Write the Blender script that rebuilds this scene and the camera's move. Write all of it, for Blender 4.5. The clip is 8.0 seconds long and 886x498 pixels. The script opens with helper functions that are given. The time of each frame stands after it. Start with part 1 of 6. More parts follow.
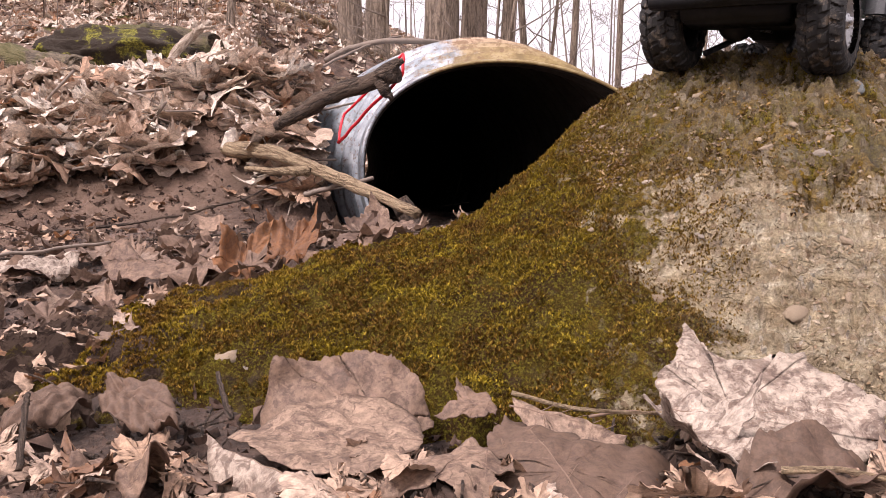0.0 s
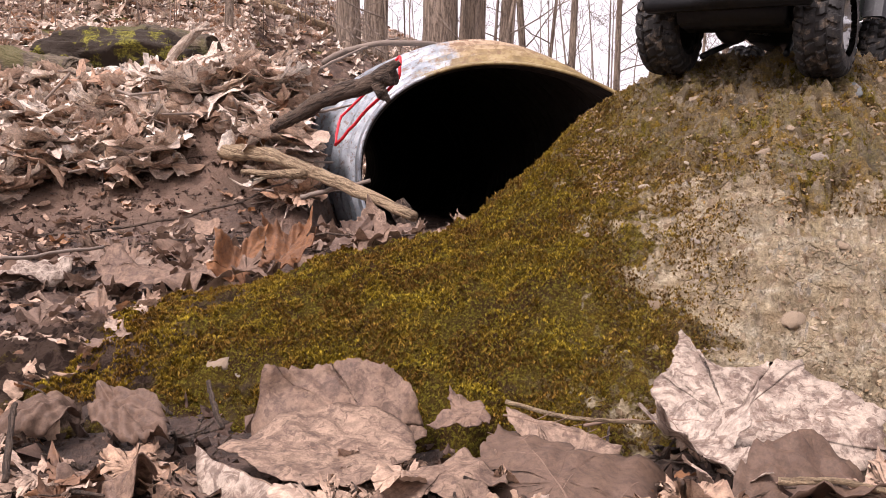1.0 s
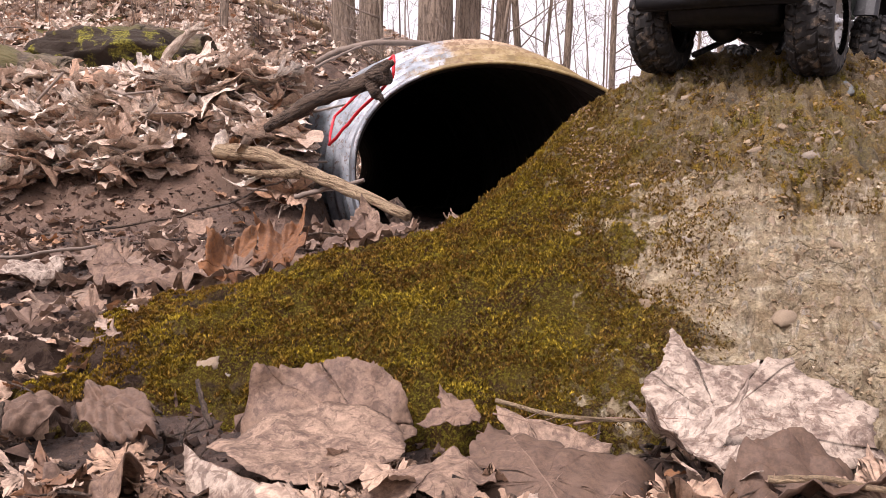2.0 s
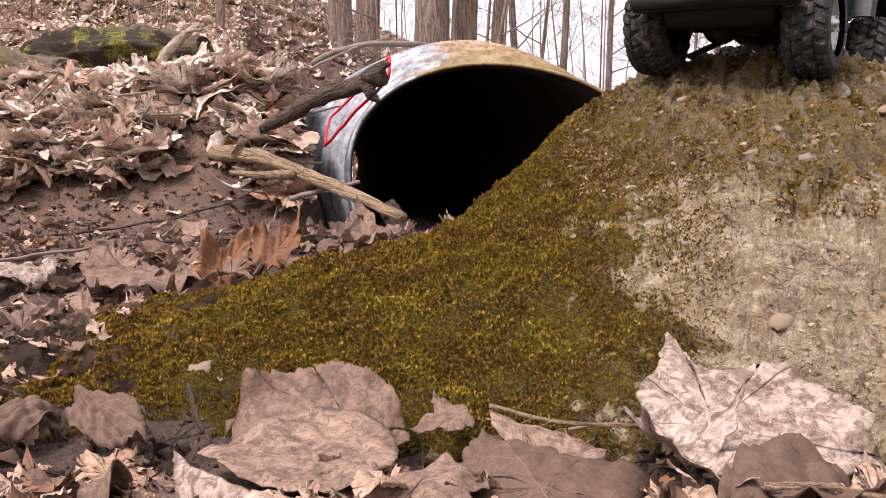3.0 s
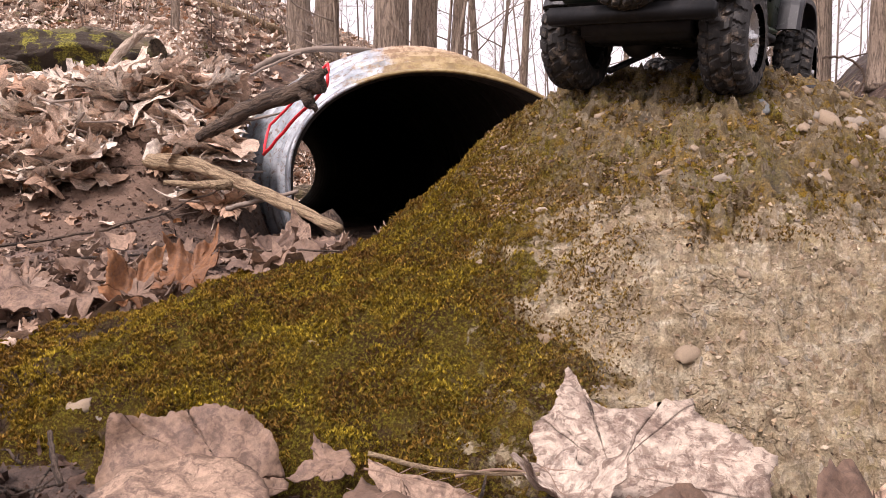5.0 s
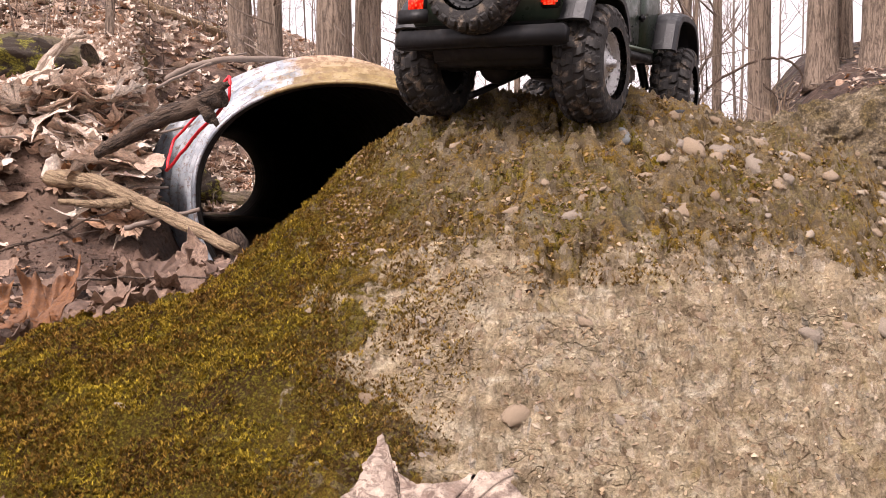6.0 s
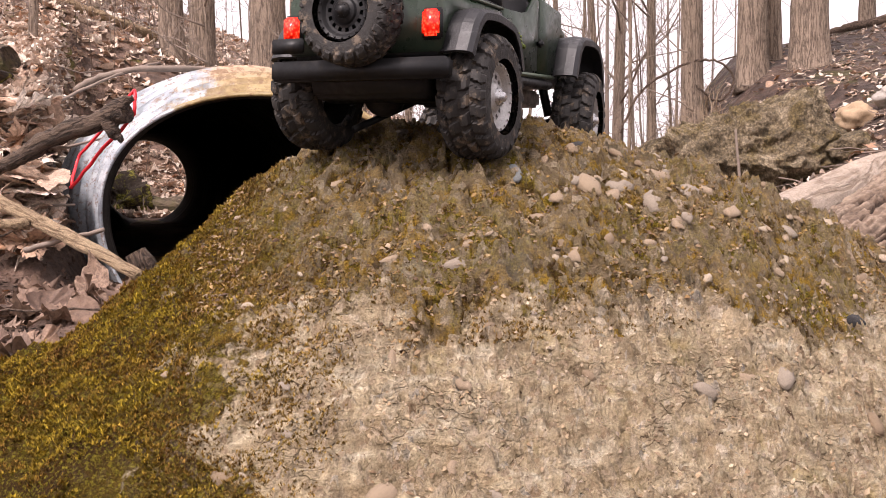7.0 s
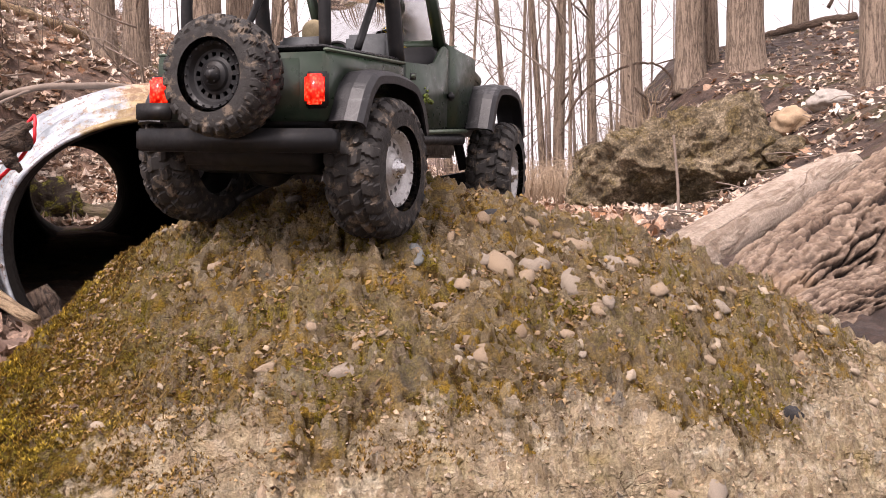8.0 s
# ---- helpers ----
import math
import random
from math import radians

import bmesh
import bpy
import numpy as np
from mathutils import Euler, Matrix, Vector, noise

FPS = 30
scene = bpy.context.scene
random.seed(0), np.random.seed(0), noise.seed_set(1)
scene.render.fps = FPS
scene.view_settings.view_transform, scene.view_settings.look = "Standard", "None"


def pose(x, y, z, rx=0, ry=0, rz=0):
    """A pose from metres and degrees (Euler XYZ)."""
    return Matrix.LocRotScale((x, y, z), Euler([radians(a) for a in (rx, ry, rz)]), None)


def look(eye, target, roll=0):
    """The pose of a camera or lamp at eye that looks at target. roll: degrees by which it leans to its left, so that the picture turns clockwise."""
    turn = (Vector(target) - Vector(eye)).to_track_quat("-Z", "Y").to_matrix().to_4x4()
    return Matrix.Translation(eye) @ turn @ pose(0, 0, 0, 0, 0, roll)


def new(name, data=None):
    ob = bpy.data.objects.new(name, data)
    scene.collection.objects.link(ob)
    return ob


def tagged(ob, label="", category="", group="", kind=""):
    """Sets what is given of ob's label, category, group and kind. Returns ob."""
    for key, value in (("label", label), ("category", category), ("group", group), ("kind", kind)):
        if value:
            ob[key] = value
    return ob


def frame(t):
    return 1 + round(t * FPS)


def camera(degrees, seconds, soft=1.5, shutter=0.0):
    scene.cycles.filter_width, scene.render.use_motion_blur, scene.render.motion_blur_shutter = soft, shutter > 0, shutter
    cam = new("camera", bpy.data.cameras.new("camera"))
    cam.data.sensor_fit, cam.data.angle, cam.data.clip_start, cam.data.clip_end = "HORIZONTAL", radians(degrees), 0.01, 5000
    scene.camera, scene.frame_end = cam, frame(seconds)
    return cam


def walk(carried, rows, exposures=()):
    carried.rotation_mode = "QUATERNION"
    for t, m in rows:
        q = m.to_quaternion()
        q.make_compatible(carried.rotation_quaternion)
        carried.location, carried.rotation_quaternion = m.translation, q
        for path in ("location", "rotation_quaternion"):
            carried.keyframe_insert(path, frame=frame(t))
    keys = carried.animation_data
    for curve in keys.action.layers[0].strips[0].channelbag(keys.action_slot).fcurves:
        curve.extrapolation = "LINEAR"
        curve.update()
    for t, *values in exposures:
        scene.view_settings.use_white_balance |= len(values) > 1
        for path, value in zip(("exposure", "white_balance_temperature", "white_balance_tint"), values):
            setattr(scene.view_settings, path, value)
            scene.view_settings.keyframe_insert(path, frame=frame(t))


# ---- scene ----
# ---------------- camera: seconds, x, y, z, yaw, pitch, roll in the frame of the first stand
cam = camera(50.0, 8.0, 0.6)
TILT, EYE = -3.0, 0.14
STAND = pose(0, 0, EYE, TILT)
STEPS = [
    (0, 0.0000, 0.0000, 0.0000, 0.00, 0.00, 0.00),
    (0.5, 0.0012, 0.0027, 0.0018, 0.01, 0.02, 0.09),
    (1, 0.0040, 0.0074, 0.0036, -0.05, 0.07, 0.10),
    (1.5, 0.0059, 0.0074, 0.0021, -0.19, 0.05, 0.13),
    (3, 0.0099, 0.0150, 0.0041, -0.50, 0.13, 0.16),
    (3.5, 0.0088, 0.0151, 0.0047, -0.65, 0.08, 0.21),
    (4, 0.0097, 0.0171, 0.0057, -0.99, 0.05, 0.32),
    (4.2, 0.0129, 0.0205, 0.0049, -1.18, 0.09, 0.30),
    (5.5, 0.1061, 0.0760, 0.0405, -3.91, 0.22, 0.80),
    (6, 0.1546, 0.0995, 0.0550, -5.39, 0.22, 1.27),
    (6.5, 0.1953, 0.1247, 0.0759, -7.23, 0.20, 1.65),
    (7, 0.2082, 0.1450, 0.0903, -8.86, 0.09, 1.95),
    (7.5, 0.2283, 0.1833, 0.1165, -10.64, -0.03, 2.23),
    (8, 0.2594, 0.2232, 0.1533, -12.21, -0.14, 2.40),
]
walk(cam, [(t, STAND @ pose(x, y, z, 90 + p, r, w)) for t, x, y, z, w, p, r in STEPS], [(0.0, 0.84, 6650, 25), (4.2, 0.84, 6650, 25), (6.0, 1.0, 6900, 25), (8.0, 1.08, 6900, 25)])

# ---------------- light: an overcast day in a bare wood
world = bpy.data.worlds.new("overcast_sky")
scene.world = world
world.use_nodes = True
wn, wl = world.node_tree.nodes, world.node_tree.links
sky = wn.new("ShaderNodeTexSky")
sky.sky_type, sky.sun_disc = "NISHITA", False
sky.sun_elevation, sky.sun_rotation = radians(53), radians(-132)
sky.dust_density, sky.ozone_density = 6.0, 0.4
grey = wn.new("ShaderNodeHueSaturation")
grey.inputs["Saturation"].default_value = 0.16
wl.new(sky.outputs[0], grey.inputs["Color"])
grey.inputs["Value"].default_value = 0.12
cloud = wn.new("ShaderNodeMix")
cloud.data_type = "RGBA"
cloud.inputs["Factor"].default_value = 0.75
cloud.inputs["B"].default_value = (0.97, 0.97, 1.0, 1)
wl.new(grey.outputs[0], cloud.inputs["A"])
wl.new(cloud.outputs["Result"], wn["Background"].inputs[0])
wn["Background"].inputs[1].default_value = 0.8
lamp = bpy.data.lights.new("sun", "SUN")
lamp.energy, lamp.angle, lamp.color = 2.5, radians(15), (1.0, 0.97, 0.93)
sun = new("sun", lamp)
sun.matrix_basis = look((-4, -3.5, 8), (0, 1, 0))

# ---------------- materials


def material(name, rough=0.8, metal=0.0):
    m = bpy.data.materials.new(name)
    m.use_nodes = True
    b = m.node_tree.nodes["Principled BSDF"]
    b.inputs["Roughness"].default_value, b.inputs["Metallic"].default_value = rough, metal
    return m, m.node_tree.nodes, m.node_tree.links, b


def coords(n, kind="Object"):
    return n.new("ShaderNodeTexCoord").outputs[kind]


def stretched(n, l, vector, sx, sy, sz):
    m = n.new("ShaderNodeMapping")
    m.inputs["Scale"].default_value = (sx, sy, sz)
    l.new(vector, m.inputs["Vector"])
    return m.outputs[0]


def grain(n, l, vector, scale, detail=6, rough=0.6, warp=0.0):
    t = n.new("ShaderNodeTexNoise")
    t.inputs["Scale"].default_value, t.inputs["Detail"].default_value, t.inputs["Roughness"].default_value = scale, detail, rough
    t.inputs["Distortion"].default_value = warp
    l.new(vector, t.inputs["Vector"])
    if rough <= 0.5:
        return t.outputs["Fac"]
    r = n.new("ShaderNodeMapRange")
    spread_ = 0.5 / (1 + 2.6 * (rough - 0.5))
    r.inputs["From Min"].default_value, r.inputs["From Max"].default_value = 0.5 - spread_, 0.5 + spread_
    l.new(t.outputs["Fac"], r.inputs["Value"])
    return r.outputs["Result"]


def cells(n, l, vector, scale, feature="F1", out="Distance"):
    t = n.new("ShaderNodeTexVoronoi")
    t.feature = feature
    t.inputs["Scale"].default_value = scale
    l.new(vector, t.inputs["Vector"])
    return t.outputs[out]


def ramp(n, l, fac, stops):
    r = n.new("ShaderNodeValToRGB")
    e = r.color_ramp.elements
    while len(e) < len(stops):
        e.new(0.5)
    for k, (p, c) in zip(e, stops):
        k.position, k.color = p, (*(c if isinstance(c, tuple) else (c, c, c)), 1)
    l.new(fac, r.inputs[0])
    return r.outputs[0]


def mix(n, l, fac, a, b, mode="MIX"):
    m = n.new("ShaderNodeMix")
    m.data_type, m.blend_type = "RGBA", mode
    for sock, v in ((m.inputs["Factor"], fac), (m.inputs["A"], a), (m.inputs["B"], b)):
        if isinstance(v, (int, float)):
            sock.default_value = v
        elif isinstance(v, tuple):
            sock.default_value = (*v, 1)
        else:
            l.new(v, sock)
    return m.outputs["Result"]


def calc(n, l, op, a, b=0.0):
    m = n.new("ShaderNodeMath")
    m.operation, m.use_clamp = op, op in ("MULTIPLY_ADD",)
    for i, v in enumerate((a, b)):
        if isinstance(v, (int, float)):
            m.inputs[i].default_value = v
        else:
            l.new(v, m.inputs[i])
    return m.outputs[0]


def bump(n, l, b, height, strength, dist):
    k = n.new("ShaderNodeBump")
    k.inputs["Strength"].default_value, k.inputs["Distance"].default_value = strength, dist
    l.new(height, k.inputs["Height"])
    l.new(k.outputs[0], b.inputs["Normal"])


def span(n, l, v, lo, hi):
    r = n.new("ShaderNodeMapRange")
    r.interpolation_type = "SMOOTHSTEP"
    r.inputs["From Min"].default_value, r.inputs["From Max"].default_value = lo, hi
    l.new(v, r.inputs["Value"])
    return r.outputs["Result"]


def simple(name, color, rough=0.6, metal=0.0, vary=0.25, scale=60, relief=0.0, dust=0.0):
    """A plain surface with grain at two scales, scuffs and, if wanted, a film of dry mud."""
    m, n, l, b = material(name, rough, metal)
    v = coords(n)
    g = mix(n, l, 0.5, ramp(n, l, grain(n, l, v, scale), [(0.3, 1 - vary), (0.7, 1 + vary)]), ramp(n, l, grain(n, l, v, scale * 9), [(0.3, 1 - vary), (0.7, 1 + vary)]))
    c = mix(n, l, 1.0, color, g, "MULTIPLY")
    if dust:
        d = span(n, l, grain(n, l, v, scale * 1.7, 8, 0.7), 0.52, 0.72)
        c = mix(n, l, calc(n, l, "MULTIPLY", d, dust), c, (0.16, 0.12, 0.085))
    l.new(c, b.inputs["Base Color"])
    l.new(ramp(n, l, grain(n, l, v, scale * 3), [(0.3, max(rough - 0.12, 0.02)), (0.7, min(rough + 0.12, 1))]), b.inputs["Roughness"])
    if relief:
        bump(n, l, b, grain(n, l, v, scale * 6), 0.6, relief)
    return m


def rock_material():
    """Weathered conglomerate: tan cement with grit, olive and brown moss where it has taken hold."""
    m, n, l, b = material("mossy_conglomerate", 0.95)
    b.inputs["Specular IOR Level"].default_value = 0.12
    v = coords(n)
    sep = n.new("ShaderNodeSeparateXYZ")
    l.new(v, sep.inputs[0])
    big, mid, fine = grain(n, l, v, 9), grain(n, l, v, 58, 6, 0.6, 0.5), grain(n, l, v, 300, 5, 0.7)
    bedded = stretched(n, l, v, 1, 1, 2.4)
    stone = ramp(n, l, grain(n, l, bedded, 36, 6, 0.62, 0.6), [(0.14, (0.13, 0.085, 0.048)), (0.34, (0.31, 0.235, 0.145)), (0.56, (0.45, 0.365, 0.24)), (0.8, (0.66, 0.585, 0.45))])
    stone = mix(n, l, 0.75, stone, ramp(n, l, mid, [(0.2, 0.45), (0.5, 1.0), (0.8, 1.4)]), "MULTIPLY")
    stone = mix(n, l, 0.45, stone, ramp(n, l, fine, [(0.22, 0.4), (0.5, 1.0), (0.78, 1.5)]), "MULTIPLY")
    # open cracks between the beds: thin dark lines, sunk in the bump too
    warp = n.new("ShaderNodeVectorMath")
    warp.operation = "MULTIPLY_ADD"
    tn = n.new("ShaderNodeTexNoise")
    tn.inputs["Scale"].default_value, tn.inputs["Detail"].default_value = 60, 4
    l.new(v, tn.inputs["Vector"])
    l.new(tn.outputs["Color"], warp.inputs[0])
    warp.inputs[1].default_value = (0.022, 0.022, 0.022)
    l.new(bedded, warp.inputs[2])
    crack = calc(n, l, "SUBTRACT", 1.0, span(n, l, cells(n, l, warp.outputs[0], 52, "DISTANCE_TO_EDGE"), 0.0, 0.045))
    crack = calc(n, l, "MULTIPLY", crack, span(n, l, grain(n, l, v, 26, 4, 0.6), 0.5, 0.66))
    stone = mix(n, l, calc(n, l, "MULTIPLY", crack, 0.4), stone, (0.09, 0.056, 0.034))
    stone = mix(n, l, span(n, l, grain(n, l, v, 110, 5, 0.62, 0.8), 0.66, 0.74), stone, (0.09, 0.058, 0.036))
    grit = cells(n, l, v, 190, "F1", "Color")
    sg = n.new("ShaderNodeSeparateColor")
    l.new(grit, sg.inputs[0])
    stone = mix(n, l, span(n, l, sg.outputs[0], 0.84, 0.9), stone, ramp(n, l, sg.outputs[1], [(0.0, (0.44, 0.35, 0.24)), (0.5, (0.26, 0.18, 0.11)), (1.0, (0.6, 0.5, 0.37))]))
    stone = mix(n, l, span(n, l, grain(n, l, v, 19, 4, 0.55), 0.6, 0.74), stone, mix(n, l, 0.5, stone, (0.42, 0.32, 0.12)))
    speck = grain(n, l, v, 800, 3, 0.7)
    stone = mix(n, l, 0.4, stone, ramp(n, l, speck, [(0.2, 0.5), (0.5, 1.0), (0.8, 1.5)]), "MULTIPLY")
    chips = crack
    # olive moss thick on the shoulder, thin and brown over the crown
    x, z = sep.outputs[0], sep.outputs[2]
    wob = calc(n, l, "MULTIPLY", calc(n, l, "SUBTRACT", big, 0.5), 0.22)
    shoulder = calc(n, l, "SUBTRACT", 1.0, span(n, l, calc(n, l, "ADD", x, wob), 0.03, 0.29))
    crown = calc(n, l, "MULTIPLY", span(n, l, calc(n, l, "ADD", z, calc(n, l, "MULTIPLY", wob, 0.8)), 0.105, 0.175), 0.8)
    cover = calc(n, l, "MAXIMUM", shoulder, crown)
    spots = calc(n, l, "ADD", calc(n, l, "MULTIPLY", mix(n, l, calc(n, l, "MULTIPLY", calc(n, l, "SUBTRACT", 1.0, shoulder), 0.55), grain(n, l, v, 34, 6, 0.64, 0.4), grain(n, l, v, 70, 6, 0.66, 0.5)), 1.5), calc(n, l, "SUBTRACT", cover, 1.22))
    moss_on = span(n, l, spots, -0.06, 0.12)
    green = mix(n, l, span(n, l, grain(n, l, v, 16, 5, 0.6, 0.6), 0.42, 0.6), (0.085, 0.045, 0.014), (0.13, 0.084, 0.014))
    green = mix(n, l, span(n, l, grain(n, l, v, 420, 3), 0.45, 0.68), green, (0.27, 0.22, 0.025))
    ochre = mix(n, l, span(n, l, grain(n, l, v, 60, 6, 0.62), 0.4, 0.6), (0.07, 0.036, 0.012), (0.46, 0.275, 0.045))
    ochre = mix(n, l, span(n, l, grain(n, l, v, 17, 6, 0.66, 0.4), 0.5, 0.62), ochre, mix(n, l, span(n, l, fine, 0.4, 0.6), (0.123, 0.09, 0.011), (0.342, 0.257, 0.028)))
    ochre = mix(n, l, span(n, l, sg.outputs[0], 0.7, 0.8), ochre, ramp(n, l, sg.outputs[1], [(0.0, (0.475, 0.361, 0.228)), (0.5, (0.247, 0.18, 0.114)), (1.0, (0.646, 0.522, 0.38))]))
    moss = mix(n, l, calc(n, l, "MULTIPLY", calc(n, l, "SUBTRACT", 1.0, shoulder), 0.75), green, ochre)
    moss = mix(n, l, 0.6, moss, ramp(n, l, grain(n, l, v, 700, 3, 0.8), [(0.3, 0.35), (0.7, 1.7)]), "MULTIPLY")
    set_in, own = n.new("ShaderNodeAttribute"), n.new("ShaderNodeAttribute")
    set_in.attribute_name, own.attribute_name = "stone", "tone"
    rind = ramp(n, l, own.outputs["Fac"], [(0.0, (0.111, 0.072, 0.043)), (0.2, (0.306, 0.221, 0.136)), (0.36, (0.425, 0.348, 0.264)), (0.5, (0.187, 0.14, 0.098)), (0.64, (0.425, 0.332, 0.221)), (0.76, (0.255, 0.174, 0.093)), (0.88, (0.527, 0.459, 0.374)), (0.95, (0.204, 0.196, 0.183)), (1.0, (0.076, 0.068, 0.06))])
    rind = mix(n, l, 0.7, rind, ramp(n, l, mid, [(0.25, 0.55), (0.75, 1.45)]), "MULTIPLY")
    rind = mix(n, l, 0.5, rind, ramp(n, l, speck, [(0.25, 0.5), (0.75, 1.5)]), "MULTIPLY")
    stone = mix(n, l, calc(n, l, "MULTIPLY", set_in.outputs["Fac"], 0.62), stone, rind)
    clean = calc(n, l, "MULTIPLY", calc(n, l, "MULTIPLY", set_in.outputs["Fac"], calc(n, l, "SUBTRACT", 1.0, shoulder)), 0.55)
    moss_on = calc(n, l, "MULTIPLY", moss_on, calc(n, l, "SUBTRACT", 1.0, clean))
    both = mix(n, l, moss_on, stone, moss)
    soil = mix(n, l, span(n, l, mid, 0.4, 0.6), (0.05, 0.03, 0.022), (0.15, 0.1, 0.075))
    soiled = calc(n, l, "SUBTRACT", 1.0, span(n, l, calc(n, l, "ADD", x, calc(n, l, "MULTIPLY", calc(n, l, "SUBTRACT", grain(n, l, v, 18, 7, 0.7), 0.5), 0.5)), -0.3, -0.16))
    l.new(mix(n, l, soiled, both, soil), b.inputs["Base Color"])
    h = calc(n, l, "ADD", calc(n, l, "MULTIPLY", mid, 0.9), calc(n, l, "ADD", calc(n, l, "ADD", calc(n, l, "MULTIPLY", fine, 0.55), calc(n, l, "MULTIPLY", chips, -0.5)), calc(n, l, "MULTIPLY", calc(n, l, "MULTIPLY", grain(n, l, v, 600, 4, 0.8), moss_on), 0.9)))
    bump(n, l, b, h, 1.0, 0.008)
    return m


def mud_material():
    m, n, l, b = material("dark_wood_soil", 0.85)
    v = coords(n)
    c = ramp(n, l, grain(n, l, v, 7, 9, 0.65), [(0.25, (0.035, 0.021, 0.015)), (0.5, (0.125, 0.077, 0.056)), (0.75, (0.28, 0.18, 0.135))])
    sep = n.new("ShaderNodeSeparateXYZ")
    l.new(v, sep.inputs[0])
    green = calc(n, l, "MULTIPLY", span(n, l, grain(n, l, v, 1.7, 8, 0.68, 0.5), 0.55, 0.68), span(n, l, sep.outputs[1], 3.5, 5.5))
    c = mix(n, l, 0.7, c, ramp(n, l, grain(n, l, v, 95, 8, 0.75), [(0.25, 0.3), (0.75, 1.8)]), "MULTIPLY")
    c = mix(n, l, span(n, l, grain(n, l, v, 1.3, 4), 0.5, 0.62), c, mix(n, l, 0.5, c, (0.3, 0.19, 0.13)))
    c = mix(n, l, green, c, mix(n, l, span(n, l, grain(n, l, v, 50, 5, 0.7), 0.35, 0.65), (0.06, 0.045, 0.012), (0.2, 0.17, 0.035)))
    off = calc(n, l, "SUBTRACT", sep.outputs[0], calc(n, l, "MULTIPLY", sep.outputs[1], 0.36))
    humus = span(n, l, calc(n, l, "ADD", off, calc(n, l, "MULTIPLY", grain(n, l, v, 2.5, 5, 0.6), 0.5)), 0.35, 0.9)
    c = mix(n, l, humus, c, mix(n, l, 1.0, c, (0.42, 0.4, 0.4), "MULTIPLY"))
    l.new(c, b.inputs["Base Color"])
    l.new(ramp(n, l, grain(n, l, v, 5), [(0.35, 0.55), (0.6, 0.95)]), b.inputs["Roughness"])
    bump(n, l, b, calc(n, l, "ADD", grain(n, l, v, 40, 9, 0.7), calc(n, l, "MULTIPLY", grain(n, l, v, 260, 5, 0.7), 0.4)), 0.9, 0.02)
    return m


def leaf_material(name, stops, per="island", rough=0.72, blotch=30):
    """Dead leaf: each one takes its own brown, with blotches, veins of grain and a bit of light through it."""
    m, n, l, b = material(name, rough)
    v = coords(n)
    if per == "island":
        r = n.new("ShaderNodeNewGeometry").outputs["Random Per Island"]
    else:
        r = n.new("ShaderNodeObjectInfo").outputs["Random"]
    c = ramp(n, l, r, stops)
    blot = mix(n, l, calc(n, l, "MULTIPLY", span(n, l, grain(n, l, v, blotch, 9, 0.72, 0.7), 0.43, 0.62), 0.9 if blotch > 35 else 0.5), c, mix(n, l, 0.78, c, (0.12, 0.072, 0.052)))
    blot = mix(n, l, calc(n, l, "MULTIPLY", span(n, l, grain(n, l, v, blotch * 2.2, 7, 0.66, 1.2), 0.51, 0.62), 0.7 if blotch > 35 else 0.3), blot, (0.11, 0.066, 0.048))
    blot = mix(n, l, span(n, l, grain(n, l, v, 95, 7, 0.7), 0.6, 0.72), blot, mix(n, l, 0.5, c, (0.07, 0.04, 0.03)))
    blot = mix(n, l, 0.6, blot, ramp(n, l, grain(n, l, v, 190, 6, 0.75), [(0.3, 0.5), (0.7, 1.45)]), "MULTIPLY")
    l.new(blot, b.inputs["Base Color"])
    edge = cells(n, l, v, 130, "DISTANCE_TO_EDGE")
    bump(n, l, b, calc(n, l, "ADD", calc(n, l, "MULTIPLY", span(n, l, edge, 0.0, 0.08), 0.06), grain(n, l, v, 70, 6)), 0.5, 0.003)
    t = n.new("ShaderNodeBsdfTranslucent")
    l.new(blot, t.inputs["Color"])
    s = n.new("ShaderNodeMixShader")
    s.inputs[0].default_value = 0.16
    l.new(b.outputs[0], s.inputs[1])
    l.new(t.outputs[0], s.inputs[2])
    l.new(s.outputs[0], n["Material Output"].inputs["Surface"])
    return m


def bark_material(name, dark, light, furrow=30, moss=0.0, pull=0.09):
    m, n, l, b = material(name, 0.92)
    v = coords(n)
    sv = stretched(n, l, v, 1, 1, pull)
    f = calc(n, l, "ABSOLUTE", calc(n, l, "SUBTRACT", grain(n, l, sv, furrow, 4, 0.55, 0.5), 0.5))
    g = calc(n, l, "ADD", calc(n, l, "MULTIPLY", span(n, l, f, 0.0, 0.09), 0.4), calc(n, l, "MULTIPLY", grain(n, l, stretched(n, l, v, 1, 1, 0.3), furrow * 3, 8, 0.75, 0.4), 0.8))
    c = ramp(n, l, g, [(0.3, dark), (0.6, tuple((a + q) / 2 for a, q in zip(dark, light))), (0.9, light)])
    if moss:
        c = mix(n, l, calc(n, l, "MULTIPLY", span(n, l, grain(n, l, v, 5, 6), 0.45, 0.62), moss), c, (0.13, 0.12, 0.03))
    l.new(c, b.inputs["Base Color"])
    c = mix(n, l, 0.6, c, ramp(n, l, grain(n, l, v, furrow * 7, 7, 0.8), [(0.25, 0.45), (0.75, 1.55)]), "MULTIPLY")
    l.new(c, b.inputs["Base Color"])
    bump(n, l, b, g, 0.9, 0.025)
    return m


